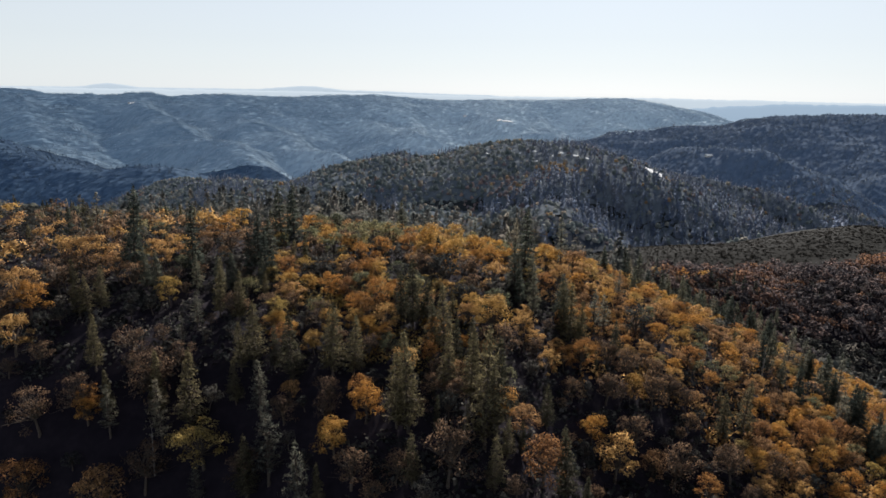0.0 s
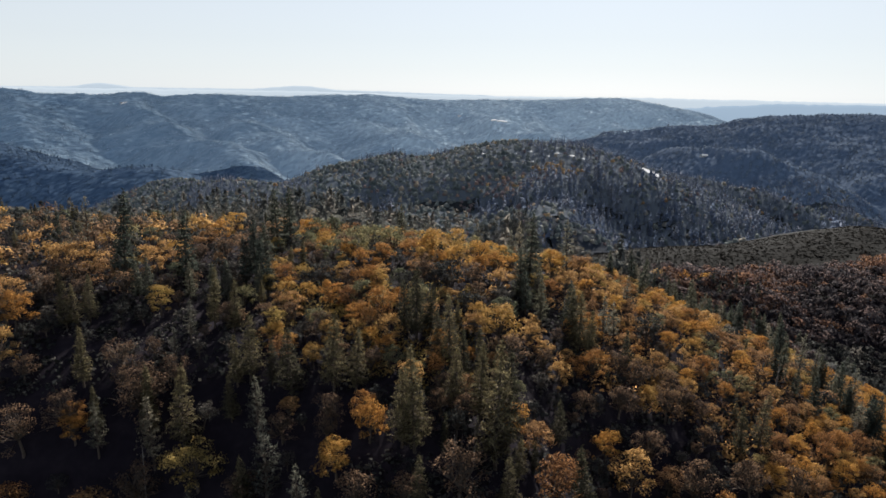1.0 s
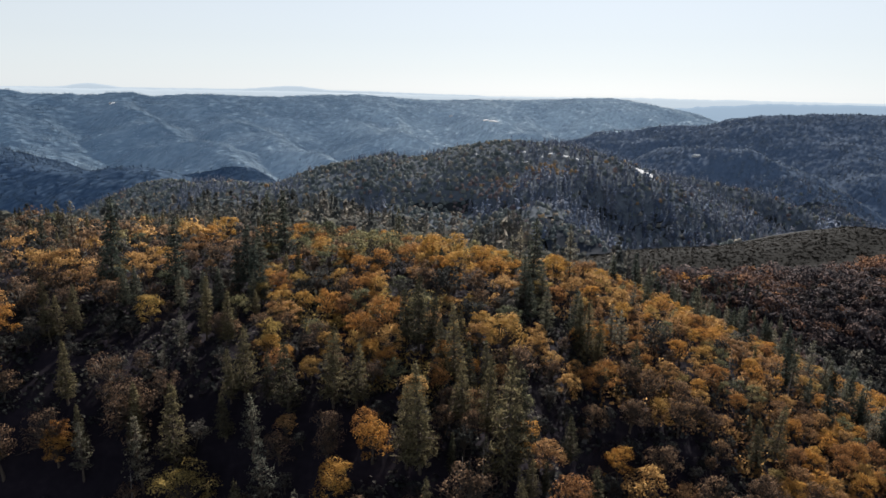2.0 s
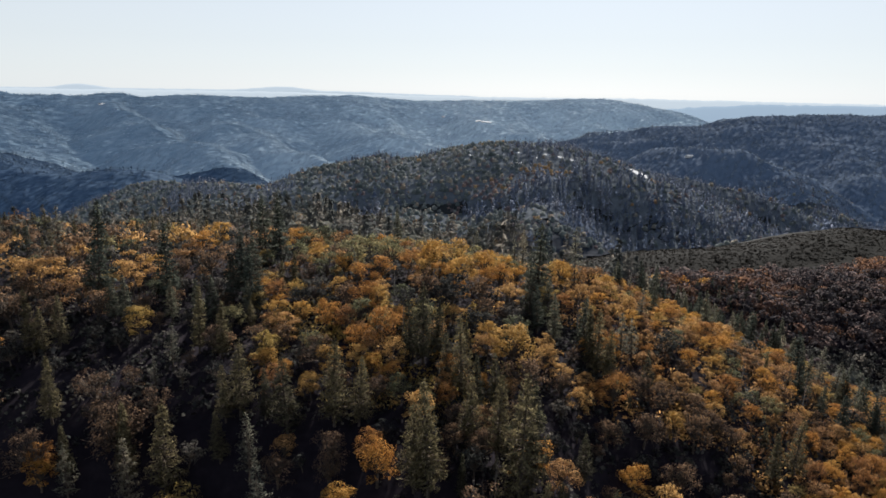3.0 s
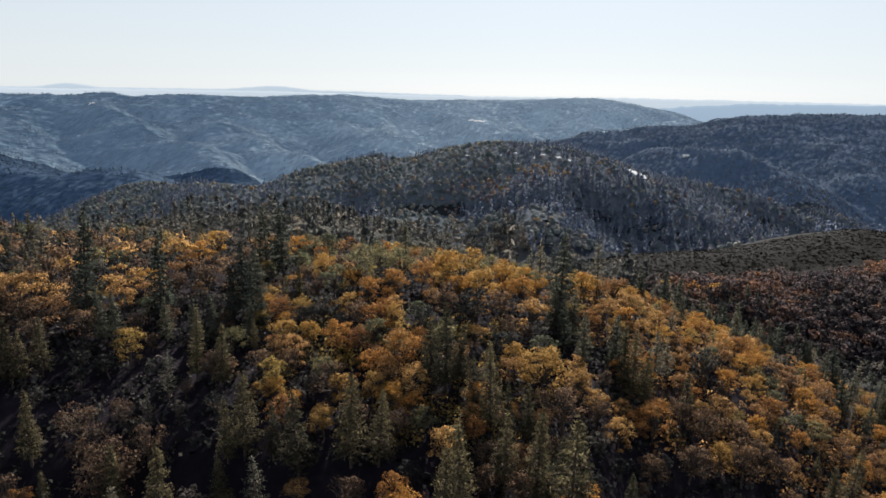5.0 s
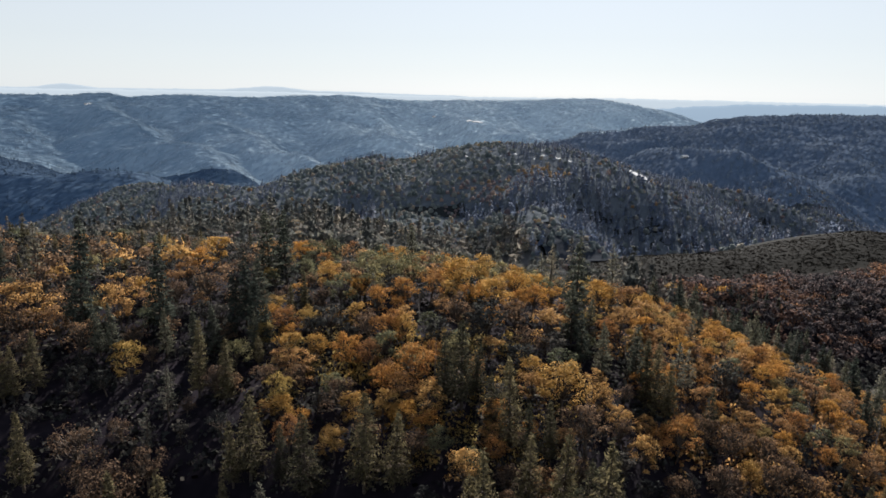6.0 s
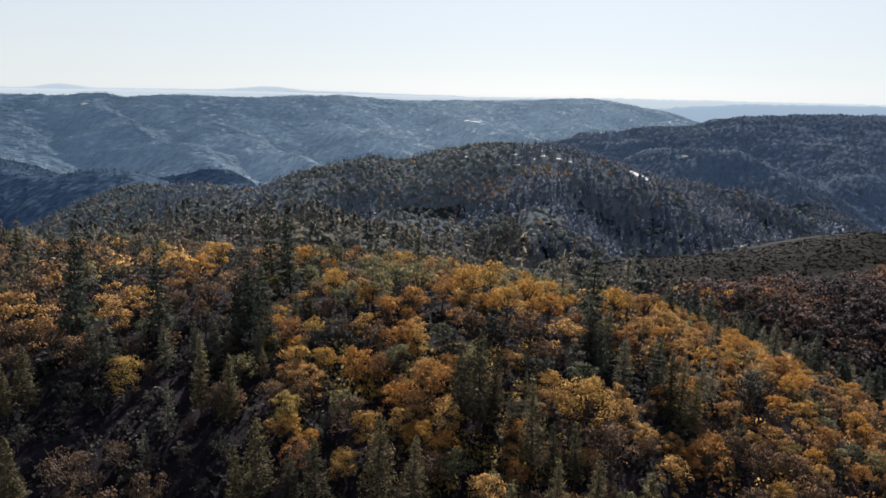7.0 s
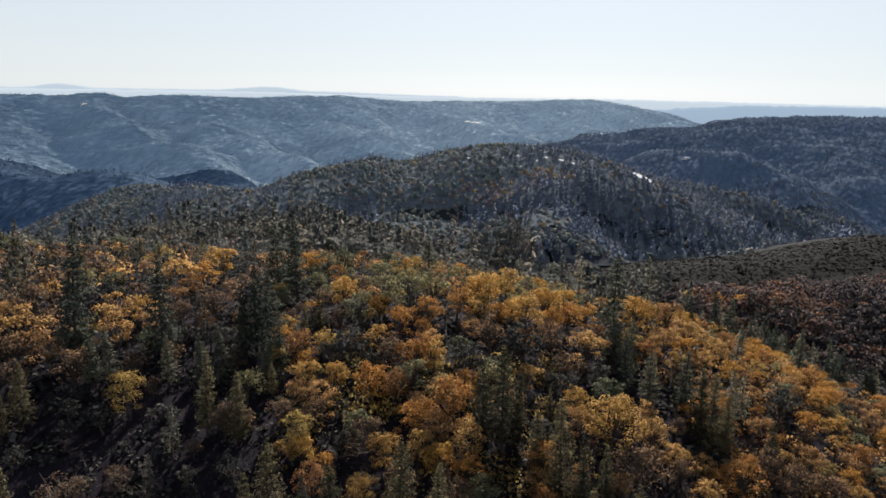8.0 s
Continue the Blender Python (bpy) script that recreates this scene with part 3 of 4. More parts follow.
BROWN_OAK = kind_of_tree([[oak(240 + k, 9.2, 4.2, 22, 54, 0.14, True) for k in range(3)], [oak(40 + k, 9.2, 4.2, 20, 30, 0.2, True) for k in range(3)]], RUST, BARK, "brown_oak",
                         "thin tan brown oak that has lost half its leaves", "tree", "brown oaks of the near hill")
TALL_PINE = kind_of_tree([[pine(250 + k, 16.0, 2.7 + 0.3 * k, 0.12, 30, 8, 27, 0.105, 0.12, 0.45) for k in range(4)], [pine(50 + k, 16.0, 2.7 + 0.25 * k, 0.13, 26, 7, 20, 0.155, 0.12, 0.45) for k in range(5)]], PINE, BARK, "pine",
                         "dark olive green pine with whorled boughs", "tree", "pines of the near hill")
DARK_PINE = kind_of_tree([[pine(350 + k, 16.0, 2.8 + 0.3 * k, 0.12, 27, 7, 21, 0.145, 0.12, 0.45) for k in range(4)]], DARKPINE, BARK, "dark_pine",
                         "tall dark green pine near the crest", "tree", "dark pines of the near hill")
GREY_PINE = kind_of_tree([[pine(260 + k, 15.0, 3.3, 0.18, 24, 6, 24, 0.1, -0.08, 0.6) for k in range(3)], [pine(60 + k, 15.0, 3.3, 0.2, 20, 6, 17, 0.14, -0.08, 0.6) for k in range(3)]], GREY, BARK, "grey_pine",
                         "sparse grey green foothill pine", "tree", "grey pines of the near hill")
SNAG = kind_of_tree([[(snag(70 + k), None) for k in range(3)]], None, DEADWOOD, "dead_tree", "bare grey dead pine trunk", "dead tree", "dead trees of the near hill")

# single trees: place, and the radius of the crown or, for conifers, the height
GOLDEN_FRONT = [(17, 91.4, 3.6), (-16.6, 93.3, 2.9), (-69.3, 96.6, 3.8), (-11.9, 97.9, 2.9), (10.1, 101.3, 3), (-13.5, 101.6, 2.2), (49.6, 103.4, 2.6), (-62.3, 105.2, 2.4),
                (-63, 107.1, 2), (29.1, 109.5, 2.6), (-1.4, 113.8, 1.9), (-0.7, 120.3, 2.2), (4.7, 120.3, 1.5), (40.4, 122, 2.3), (29.7, 124.9, 3.1), (11.2, 127.3, 4.3),
                (-85.8, 129.7, 3.5), (7.2, 132, 2.4), (-13.6, 140.9, 2.5), (-16.5, 141.3, 3.2), (-35.6, 148.2, 2.7), (-22.7, 150.1, 2.3), (-18.9, 153.2, 2.5)]
GOLDEN_MIDDLE = [(26.2, 154.4, 2.9), (-14.3, 155.8, 2.8), (-1, 158.5, 2.5), (4.3, 159.3, 3.7), (-4.7, 159.9, 2.6), (-65.1, 160.9, 3.1), (-22.9, 161.1, 2.9), (13, 162.5, 2.8),
                 (-8.4, 162.8, 2.9), (17.7, 166, 2.8), (9.8, 166.3, 3.3), (-2.6, 166.4, 3.9), (28.6, 167.5, 3.4), (-30.4, 169.4, 2.9), (15.7, 174.4, 3.2), (-60.3, 179.4, 3.1),
                 (3.7, 180.2, 3.3), (-89.1, 186.3, 2.4)]
RUSSETS_WEST = [(-11, 121.5, 2.6), (-14.5, 122.6, 2.5), (-30.1, 130.5, 2.7), (-88.8, 131.7, 4.3), (-34.3, 134.6, 2.1), (-74.4, 145.3, 3.1), (-65.4, 149.3, 3.1), (-80.6, 149.7, 4.3),
                (-89.1, 154.8, 4.3), (-104.7, 155.3, 4.3), (-68.9, 156.7, 3.7), (-96, 161.9, 3.5), (-62.6, 166.6, 2.9), (-86.7, 170.7, 3), (-60.9, 173, 2.8), (-64.3, 176.7, 4.1),
                (-78.2, 181.3, 3.5)]
BROWNS_WEST = [(-69.1, 140.8, 3), (-81.1, 146, 3.8), (-88.9, 152.1, 2.7), (-99, 155, 4.1), (-78, 155.4, 2.8), (-83.6, 158.2, 4.1), (-88.9, 173.2, 4.5), (-85.5, 186, 3.4),
               (-75, 186.2, 2.8), (-142.6, 241.4, 3.4)]
GOLDEN_CREST = [(-59.6, 193, 3.6), (-41.9, 209.6, 3.4), (-158, 237.5, 3.4), (98.4, 319, 3.4), (126.8, 323.7, 3.4), (140.4, 326.7, 3.4), (114, 327.1, 3.4)]
RUSSETS = [(-55.8, 93.9, 4.6), (14.9, 100.5, 3), (-25.8, 104.5, 1.9), (32.8, 105.2, 4.4), (40.6, 107.6, 2.9), (3.9, 108.7, 2.2), (-2.2, 117.1, 1.8), (9.3, 117.5, 1.9),
           (-81.9, 117.7, 3.3), (25, 126.5, 2.1), (17.8, 129.7, 2.7), (0.7, 139.3, 2.3), (13.1, 149.6, 3.5), (30.2, 158.1, 3.2), (38.8, 165, 3.4), (36.9, 172.5, 3.5)]
TURNING = [(-40, 99.4, 4.4), (-58.6, 134.6, 3), (-39, 144.4, 2.3), (-72.3, 151.1, 2.6), (23.1, 157.2, 2.5)]
GREENS = [(13, 135.7, 3.5), (-26.6, 159.4, 3.1), (-22.1, 163, 3.8), (-17.1, 168, 3.9), (-12.2, 168.1, 3.6), (9.3, 185.6, 2.9), (-23.4, 194.4, 3.1), (-38.3, 208.2, 3.4),
          (-33.5, 208.6, 3.4), (-109.9, 256, 3.4)]
BROWNS_FRONT = [(-6.3, 87.5, 2.7), (1.7, 87.6, 4.4), (-13.1, 87.6, 3.2), (-32.1, 96, 3.1), (-49.5, 97.4, 3.8), (-18.9, 99.1, 2.4), (-18.4, 101.7, 2.6), (-26.6, 101.9, 2.6),
                (3.2, 102.9, 2.5), (9, 104.2, 2.5), (-0.6, 104.3, 2.1), (-70.6, 104.3, 3.6), (44.1, 105.9, 4), (-63.3, 106.1, 3.5), (-52, 107.3, 4.1), (55.4, 107.6, 3.6),
                (-0.4, 109, 2), (65.4, 110, 3.1), (38.2, 111.5, 3.5), (10.1, 111.8, 2.1), (26.4, 116.4, 2.5), (2.3, 117.3, 1.7)]
BROWNS_MIDDLE = [(33.9, 118.9, 3.1), (13, 119.4, 4.2), (43.8, 120.8, 3.3), (48.5, 124.1, 2.8), (40.8, 127.4, 3.1), (46.5, 128.1, 3.2), (36, 128.8, 2.7), (-84.5, 138.8, 3.6),
                 (-76.6, 139.3, 2.8), (-20.2, 141.6, 2.7), (8.3, 143.6, 2.5), (-3.9, 146.6, 3.2), (7.4, 150.6, 3), (-58.1, 156.8, 2.8), (-53, 161.8, 3.3)]
LIVES = [(6.3, 136.5, 2.7), (-8.4, 139.8, 2.7), (12.5, 141.7, 2.6), (-29.1, 143.9, 2.8), (-1.8, 144, 2.8), (47.2, 145.1, 3.4), (1, 145.2, 3.6), (-27.2, 146, 3.4),
         (-16.7, 159.8, 2.7), (94.9, 334.1, 3.4)]
PINES_FRONT = [(-17.9, 85.7, 9), (-3.8, 86.9, 9), (8.9, 87.7, 10), (20.7, 90.5, 14), (-31.3, 94.2, 12), (7.7, 95, 20), (-4.8, 96.1, 18), (-6.8, 96.9, 14),
               (10.1, 99.6, 18), (8.4, 102.8, 12), (-43.4, 103.6, 15), (5.8, 104.5, 14), (-49.5, 105.2, 13), (1.7, 106.1, 13), (-58.8, 106.1, 9), (19.9, 106.3, 9),
               (-36.1, 106.4, 9), (-64.4, 113.5, 12), (3.6, 115.1, 10), (6.9, 116.1, 10), (1.3, 117.4, 14), (57.8, 117.9, 12), (-1, 121.2, 10), (63.3, 121.4, 12)]
PINES_MIDDLE = [(-5.2, 124.7, 17), (-7.6, 126, 12), (-2.7, 128.2, 11), (-75.2, 129.1, 12), (-73.6, 129.7, 9), (-71.5, 131.2, 10), (28.8, 133.5, 15), (31.1, 133.6, 12),
                (39.2, 133.8, 9), (27.7, 135.1, 12), (-65.4, 140.5, 10), (-46.6, 140.7, 10), (85.4, 140.7, 12), (-39.7, 141.1, 8), (-63.7, 141.6, 9), (21.8, 141.6, 10),
                (-55, 141.8, 9), (-50.3, 143, 9), (28.6, 143.1, 11), (-38.3, 144.5, 9), (18.9, 144.6, 12), (-40.4, 145.6, 13), (84, 146.6, 8), (-71.7, 147.8, 20),
                (-58.1, 148.5, 18), (-44.8, 149, 13), (18.5, 151.2, 12)]
PINES_CREST = [(82.2, 152.4, 10), (83.8, 152.5, 12), (-43.9, 153.3, 15), (23, 155, 10), (-41.6, 155.7, 15), (-0.2, 160.7, 8), (22.4, 164.1, 18), (111.2, 170.6, 11),
               (54.5, 173.9, 9), (69.1, 173.9, 12), (-44.9, 181.2, 17), (-41.2, 181.3, 18), (-109.8, 189.3, 9.8), (-11.7, 206, 14), (176.8, 258.3, 11), (176.6, 263.2, 11),
               (158, 277.6, 9), (165.1, 281.2, 11), (153, 289.7, 11), (161.2, 290.5, 12), (150.2, 295.1, 10), (144.6, 296.2, 10), (131.2, 306.3, 8), (144, 307.4, 9),
               (141.2, 313.9, 10), (127.2, 314.6, 8), (121.5, 316, 9), (157.2, 318, 11), (151.9, 318.9, 11), (163.8, 319.1, 9), (132.7, 320, 9), (140.8, 320.8, 10)]
PINES_BACK = [(116.1, 322, 8), (112.6, 322.1, 9)]
GREYS = [(-20.6, 84.7, 15), (-27.6, 94.5, 16), (-40.1, 95.4, 9), (-47.9, 102.1, 14), (-31, 103.6, 12), (-57.7, 103.6, 10), (-49.4, 117.5, 7), (-48.9, 124.3, 9),
         (35.9, 141.8, 11), (38.9, 142.8, 10), (46.3, 159.9, 9), (-92.6, 173, 15), (34.5, 176.9, 14), (-4.7, 184.6, 10), (-2, 189.2, 9), (23.3, 191.7, 12),
         (21.5, 193.5, 10), (12.3, 207.3, 11)]
GOLDEN_LOWER = [(-35, 123.6, 1.1), (-31.5, 120.9, 2), (-28.7, 119.8, 1.4), (-23.5, 114.4, 2.3), (-28.4, 137.7, 2.1), (-23.5, 133.9, 2.7), (-19.7, 133.3, 2.3), (-12.5, 126.6, 3.4),
                (-17.1, 125.6, 2.7), (-20.8, 119.2, 2.4), (-16.8, 120, 2.2), (-14, 118.2, 2.4)]
BROWNS_LOWER = [(-57.6, 114.7, 3.4), (-53.8, 119.5, 1.8), (-47.7, 112.2, 2.7), (-49.7, 107.7, 4.4), (-57.3, 112.8, 1.9), (-43.2, 128.4, 2.4), (-40.6, 128.3, 1.8), (-22.5, 121, 3),
                (-30.6, 127.7, 2.4), (-35.2, 129.2, 2.3), (-46.3, 124.6, 1.5), (-19.1, 114.5, 2.3), (-13.2, 112.7, 2.3)]
PINES_LOWER = [(-34.3, 112.2, 14), (-26.1, 108.1, 14), (-19.1, 109.1, 16), (-15.3, 108.9, 13), (-36.5, 111.7, 10), (-30.2, 111.3, 9), (-41.3, 127.3, 12), (-45.8, 129.1, 12)]
DEAD = [(-48.5, 99.2, 9), (87.2, 141.9, 9), (77.3, 142.5, 9), (65.1, 146.1, 8), (28.8, 149.1, 8), (148.5, 327.4, 12)]
hill = np.random.default_rng(11)
spots = {"gold": [], "russet": [], "green": [], "olive": [], "live": [], "brown": [], "pine": [], "dark": [], "grey": [], "dead": []}       # (x, y, scale, clear space round it)
for name, rows, tall in (("pine", PINES_LOWER + PINES_FRONT + PINES_MIDDLE + PINES_CREST + PINES_BACK, 16), ("grey", GREYS, 15), ("dead", DEAD, 13)):
    for x, y, h in rows:
        spots["dark" if name == "pine" and y > 140 else name].append((x, y, h / tall, 1.6))
for name, rows in (("gold", GOLDEN_LOWER + GOLDEN_FRONT + GOLDEN_MIDDLE + GOLDEN_CREST), ("russet", RUSSETS + RUSSETS_WEST), ("olive", TURNING), ("green", GREENS), ("brown", BROWNS_LOWER + BROWNS_FRONT + BROWNS_MIDDLE + BROWNS_WEST), ("live", LIVES)):
    spots[name] += [(x, y, rad / 3.8, 0.8 * rad) for x, y, rad in rows]


def clear(x, y, gap):
    return all((x - a) ** 2 + (y - b) ** 2 > (gap + c) ** 2 for rows in spots.values() for a, b, _, c in rows)


EDGE = [(50, 187), (72, 198), (92, 198), (98, 180), (101, 160), (101, 146), (99, 128)]
BEHIND = [(84, 214), (98, 227), (112, 245), (136, 256)]
for rows, count in ((EDGE, 58), (BEHIND, 24)):                      # lines of slender conifers down the edge of the flank and behind it
    for k in range(count):
        f = (k + hill.uniform(-0.4, 0.4)) / count * (len(rows) - 1)
        f = min(max(f, 0), len(rows) - 1.001)
        (x0, y0), (x1, y1) = rows[int(f)], rows[int(f) + 1]
        x, y = x0 + (f % 1) * (x1 - x0) + hill.normal(0, 2.5), y0 + (f % 1) * (y1 - y0) + hill.normal(0, 2.5)
        if clear(x, y, 0.2):
            spots["dark" if k % 4 else "grey"].append((x, y, hill.uniform(0.5, 0.9), 1.2))
px, py = scatter(-175, 150, 26, 262, 3.0, 12)
order = hill.permutation(len(px))
for x, y in zip(px[order], py[order]):
    if abs(x + 8) > 0.80 * y + 22 or land(x, y) < -3 or y < 60:
        continue
    flank = x > 32 and 118 - 0.63 * (x - 36) < y < 200
    hollow = math.hypot((x - 37) / 23, (y - 108) / 14) < 1
    if not clear(x, y, 1.0 if flank else 1.5):
        continue
    lot, tone = hill.random(), float(value_noise(np.array(x), np.array(y), 24, 21))
    gold = 0.82 if flank else 0.62 if y > 106 and -45 < x else 0.12 if y > 140 else 0.03
    ravine = -75 < x < -33 and 104 < y < 133
    if ravine or y < 112 and x < -12:                # few filler trees here, which leaves the steep front dark
        if lot < (0.12 if ravine else 0.3):
            spots["live" if lot < 0.27 else "brown"].append((x, y, hill.uniform(0.3, 0.55), 1.9))
    elif hollow:
        spots["brown" if lot < 0.6 else "live"].append((x, y, hill.uniform(0.3, 0.55), 1.6))
    elif lot < gold:
        kind = hill.choice(["gold", "russet", "olive", "green"], p=[0.50, 0.36, 0.07, 0.07] if flank else [0.36, 0.46, 0.03, 0.15] if x > 2 and y < 122 else [0.24, 0.24, 0.18, 0.34] if x > -48 else [0.1, 0.5, 0.1, 0.3])
        spots[kind].append((x, y, hill.uniform(0.4, 0.68) if flank else hill.uniform(0.4, 0.7), 1.9))
    elif hill.random() < (0.16 if flank else 0.16 + 0.2 * tone):
        if x > -50 or y > 165:
            spots["pine" if hill.random() < 0.6 else "grey"].append((x, y, hill.uniform(0.3, 0.52), 1.5))
    elif hill.random() < 0.02:
        spots["dead"].append((x, y, hill.uniform(0.4, 0.7), 1.4))
    elif hill.random() < 0.55:
        spots["live"].append((x, y, hill.uniform(0.35, 0.7), 1.9))
    else:
        spots["brown"].append((x, y, hill.uniform(0.35, 0.65), 1.9))
beyond = {}
for name, kind, limit in (("gold", GOLD_OAK, 290), ("russet", RUSSET_OAK, 110), ("olive", OLIVE_OAK, 90), ("green", GREEN_OAK, 110), ("live", LIVE_OAK, 190), ("brown", BROWN_OAK, 180), ("pine", TALL_PINE, 210), ("dark", DARK_PINE, 200), ("grey", GREY_PINE, 90), ("dead", SNAG, 40)):
    rows = sorted(spots[name], key=lambda p: (p[0] + 8) ** 2 + (p[1] - 20) ** 2)
    for x, y, size, _ in rows[:limit]:
        plant(kind, x, y, size, hill, stretch=hill.uniform(0.9, 1.12))
    beyond[name] = np.array([p[:3] for p in rows[limit:]]).reshape(-1, 3)

# ---------------------------------------------------------------- woods farther off
# bare pale clearings on the middle hill: centre, half width, half depth
CLEARINGS = [(262, 789, 12, 16), (62, 826, 3, 3), (100, 818, 3, 3), (120, 822, 4, 3), (140, 800, 3, 3), (152, 806, 5, 3), (168, 800, 6, 3), (182, 796, 4, 3), (118, 790, 3, 2.5)]
# behind the crest, down to the saddle
OAK_NEAR = [small_oak(74 + k, 9, 16, 4.3, 8.6, 0.46, 0.45) for k in range(4)]
PINE_NEAR = [pine(77 + k, 15.0, 2.9, 0.15, 15, 5, 5, 0.34, 0.1, 0.5)[1] for k in range(4)]
for name, model, mat, label in (("gold", OAK_NEAR, GOLD, "golden autumn oaks on the back of the hill"), ("russet", OAK_NEAR, RUSSET, "russet oaks on the back of the hill"), ("green", OAK_NEAR, GREEN, "dull green oaks on the back of the hill"), ("olive", OAK_NEAR, OLIVE, "turning oaks on the back of the hill"), ("live", OAK_NEAR, LIVE, "dark live oaks on the back of the hill"),
                                ("brown", OAK_NEAR, RUST, "brown oaks on the back of the hill"), ("pine", PINE_NEAR, PINE, "olive green pines on the back of the hill"),
                                ("dark", PINE_NEAR, DARKPINE, "dark pines on the back of the hill"), ("grey", PINE_NEAR, GREY, "grey pines on the back of the hill")):
    if len(beyond[name]):
        x, y, size = beyond[name].T
        woods({"gold": "golden_oak_wood", "russet": "russet_oak_wood", "olive": "turning_oak_wood", "green": "green_oak_wood", "live": "live_oak_wood", "brown": "brown_oak_wood", "pine": "pine_wood", "dark": "dark_pine_wood", "grey": "grey_pine_wood"}[name],
              model, x, y, size, mat, label, "woods", seed=38)
# bushes between the trees of the near hill
BUSHES = [shrub(96 + k, 24, 1.3, 0.26, 0.7) for k in range(4)]
ux, uy = scatter(-140, 120, 44, 245, 2.9, 13)
uk = (np.abs(ux + 8) < 0.78 * uy + 14) & (land(ux, uy) > -2) & ~((uy < 110) & (ux < -14))
# bushes share the dark live oak colour, which paints shade between trees
woods("undergrowth", BUSHES, ux[uk], uy[uk], np.random.default_rng(14).uniform(0.7, 2.0, uk.sum()), LIVE, "brush between the trees of the near hill, coloured dark for shade", "brush", 0.1, 15)
YOUNG = [shrub(106 + k, 84, 1.7, 0.19, 0.8) for k in range(4)]
vx, vy = scatter(30, 118, 85, 192, 3.4, 16)
vk = (vy > 119 - 0.63 * (vx - 36)) & (land(vx, vy) > -2) & (np.hypot((vx - 37) / 24, (vy - 108) / 15) > 1)
woods("young_oaks", YOUNG, vx[vk], vy[vk], np.random.default_rng(17).uniform(0.8, 1.9, vk.sum()), RUSSET, "young russet oaks filling the flank of the hill", "brush", 0.1, 18)
wx, wy = scatter(-34, 12, 113, 152, 3.3, 19)
wk = value_noise(wx, wy, 14, 20) > -0.35
woods("turning_young_oaks", YOUNG, wx[wk], wy[wk], np.random.default_rng(22).uniform(0.8, 1.7, wk.sum()), OLIVE, "young turning oaks between the golden oaks", "brush", 0.1, 23)
OAK_MID = [dome_oak(80 + k, 7, 3, 3.2, 4.9, 6, 0.6) for k in range(10)]
OAK_BACK = [small_oak(140 + k, 6, 13, 4.0, 7.4, 0.62, 0.5) for k in range(6)]
PINE_BACK = [pine(150 + k, 13.0, 2.7, 0.12, 11, 5, 3, 0.42, 0.1, 0.45)[1] for k in range(5)]
PINE_MID = [small_pine(90 + k, 7, 4, 2.3, 12.0, 0.85) for k in range(8)]
mx, my = scatter(-560, 760, 190, 1120, 5.9, 31)
wedge = (np.abs(mx + 10) < 0.74 * my + 25) & ~((np.abs(mx) < 150) & (my < 262) & (land(mx, my) > -2))
slope = (land(mx, my + 6) - land(mx, my - 6)) / 12
bare = (my > 330) & (my < 530) & (mx > 105) & (mx < 560)
wedge &= (slope > np.where((np.abs(mx - 40) < 110) & (np.abs(my - 640) < 90), -0.7, np.where(my > 480, -0.32, -0.36))) & ~bare & ~((mx > 112) & (my > 232) & (my < 345))
for x, y, a, b in CLEARINGS:
    wedge &= ((mx - x) / (a + 2)) ** 2 + ((my - y + 4) / (b + 5)) ** 2 > 1          # open in front as well
mx, my = mx[wedge], my[wedge]
mr = np.random.default_rng(32)
mixed = value_noise(mx, my, 60, 33) + 0.5 * value_noise(mx, my, 22, 34) + mr.normal(0, 0.35, len(mx))
conifer = mixed > 0.42
gully = np.abs(my - np.interp(mx, [45, 92, 144, 203], [711, 648, 672, 712])) < 20
gully &= (mx > 45) & (mx < 215)
conifer |= gully & (mr.random(len(mx)) < 0.8)
gold_spot = (np.hypot((mx - 143) / 30, (my - 760) / 15) < 1) & (mr.random(len(mx)) < 0.9)
gold_spot |= np.hypot(mx - 275, my - 770) < 6
gold_spot |= (~conifer) & (my < 330) & (mx < 60) & (mr.random(len(mx)) < 0.12)
gold_spot |= (~conifer) & (mr.random(len(mx)) < 0.007)
gold_spot |= np.hypot(mx - 103, my - 590) < 5
gold_spot |= ~gully & (np.hypot((mx - 82) / 56, (my - 727) / 30) < 1) & (mr.random(len(mx)) < 0.06)
rust_spot = ~gold_spot & ~gully & (np.hypot((mx - 82) / 56, (my - 727) / 34) < 1) & (mr.random(len(mx)) < 0.6)
rust_spot |= ~gold_spot & ~conifer & (mr.random(len(mx)) < 0.04)
conifer &= ~gold_spot & ~rust_spot
live = ~conifer & ~gold_spot & ~rust_spot
conifer |= live & (mx > 120) & (my > 560) & (my < 860) & (mr.random(len(mx)) < 0.6)
conifer |= live & (mx > 300) & (mr.random(len(mx)) < 0.6)
live &= ~conifer
back = (my < 600) & ~((mx > 85) & (my > 480))            # the ravine beyond takes the bluer middle hill colours for its shade
oaks = back & conifer & (mr.random(len(mx)) < 0.5)
live |= oaks
conifer &= ~oaks
low = conifer & (mx < -105) & (my < 340)               # only oaks stand on the low end of the crest
live |= low
conifer &= ~low
conifer |= back & live & ~low & (mr.random(len(mx)) < 0.2)
live &= ~conifer
rust_spot |= back & live & (mr.random(len(mx)) < 0.12)
live &= ~rust_spot
dark = mr.random(len(mx)) < 0.45
lower = np.where((mx < -60) & (my < 360), 0.62, 1.0)            # small trees on the low end of the crest
open_wood = mr.random(len(mx)) < np.where(my < 420, 0.5, 0.7)            # fewer and larger trees stand here
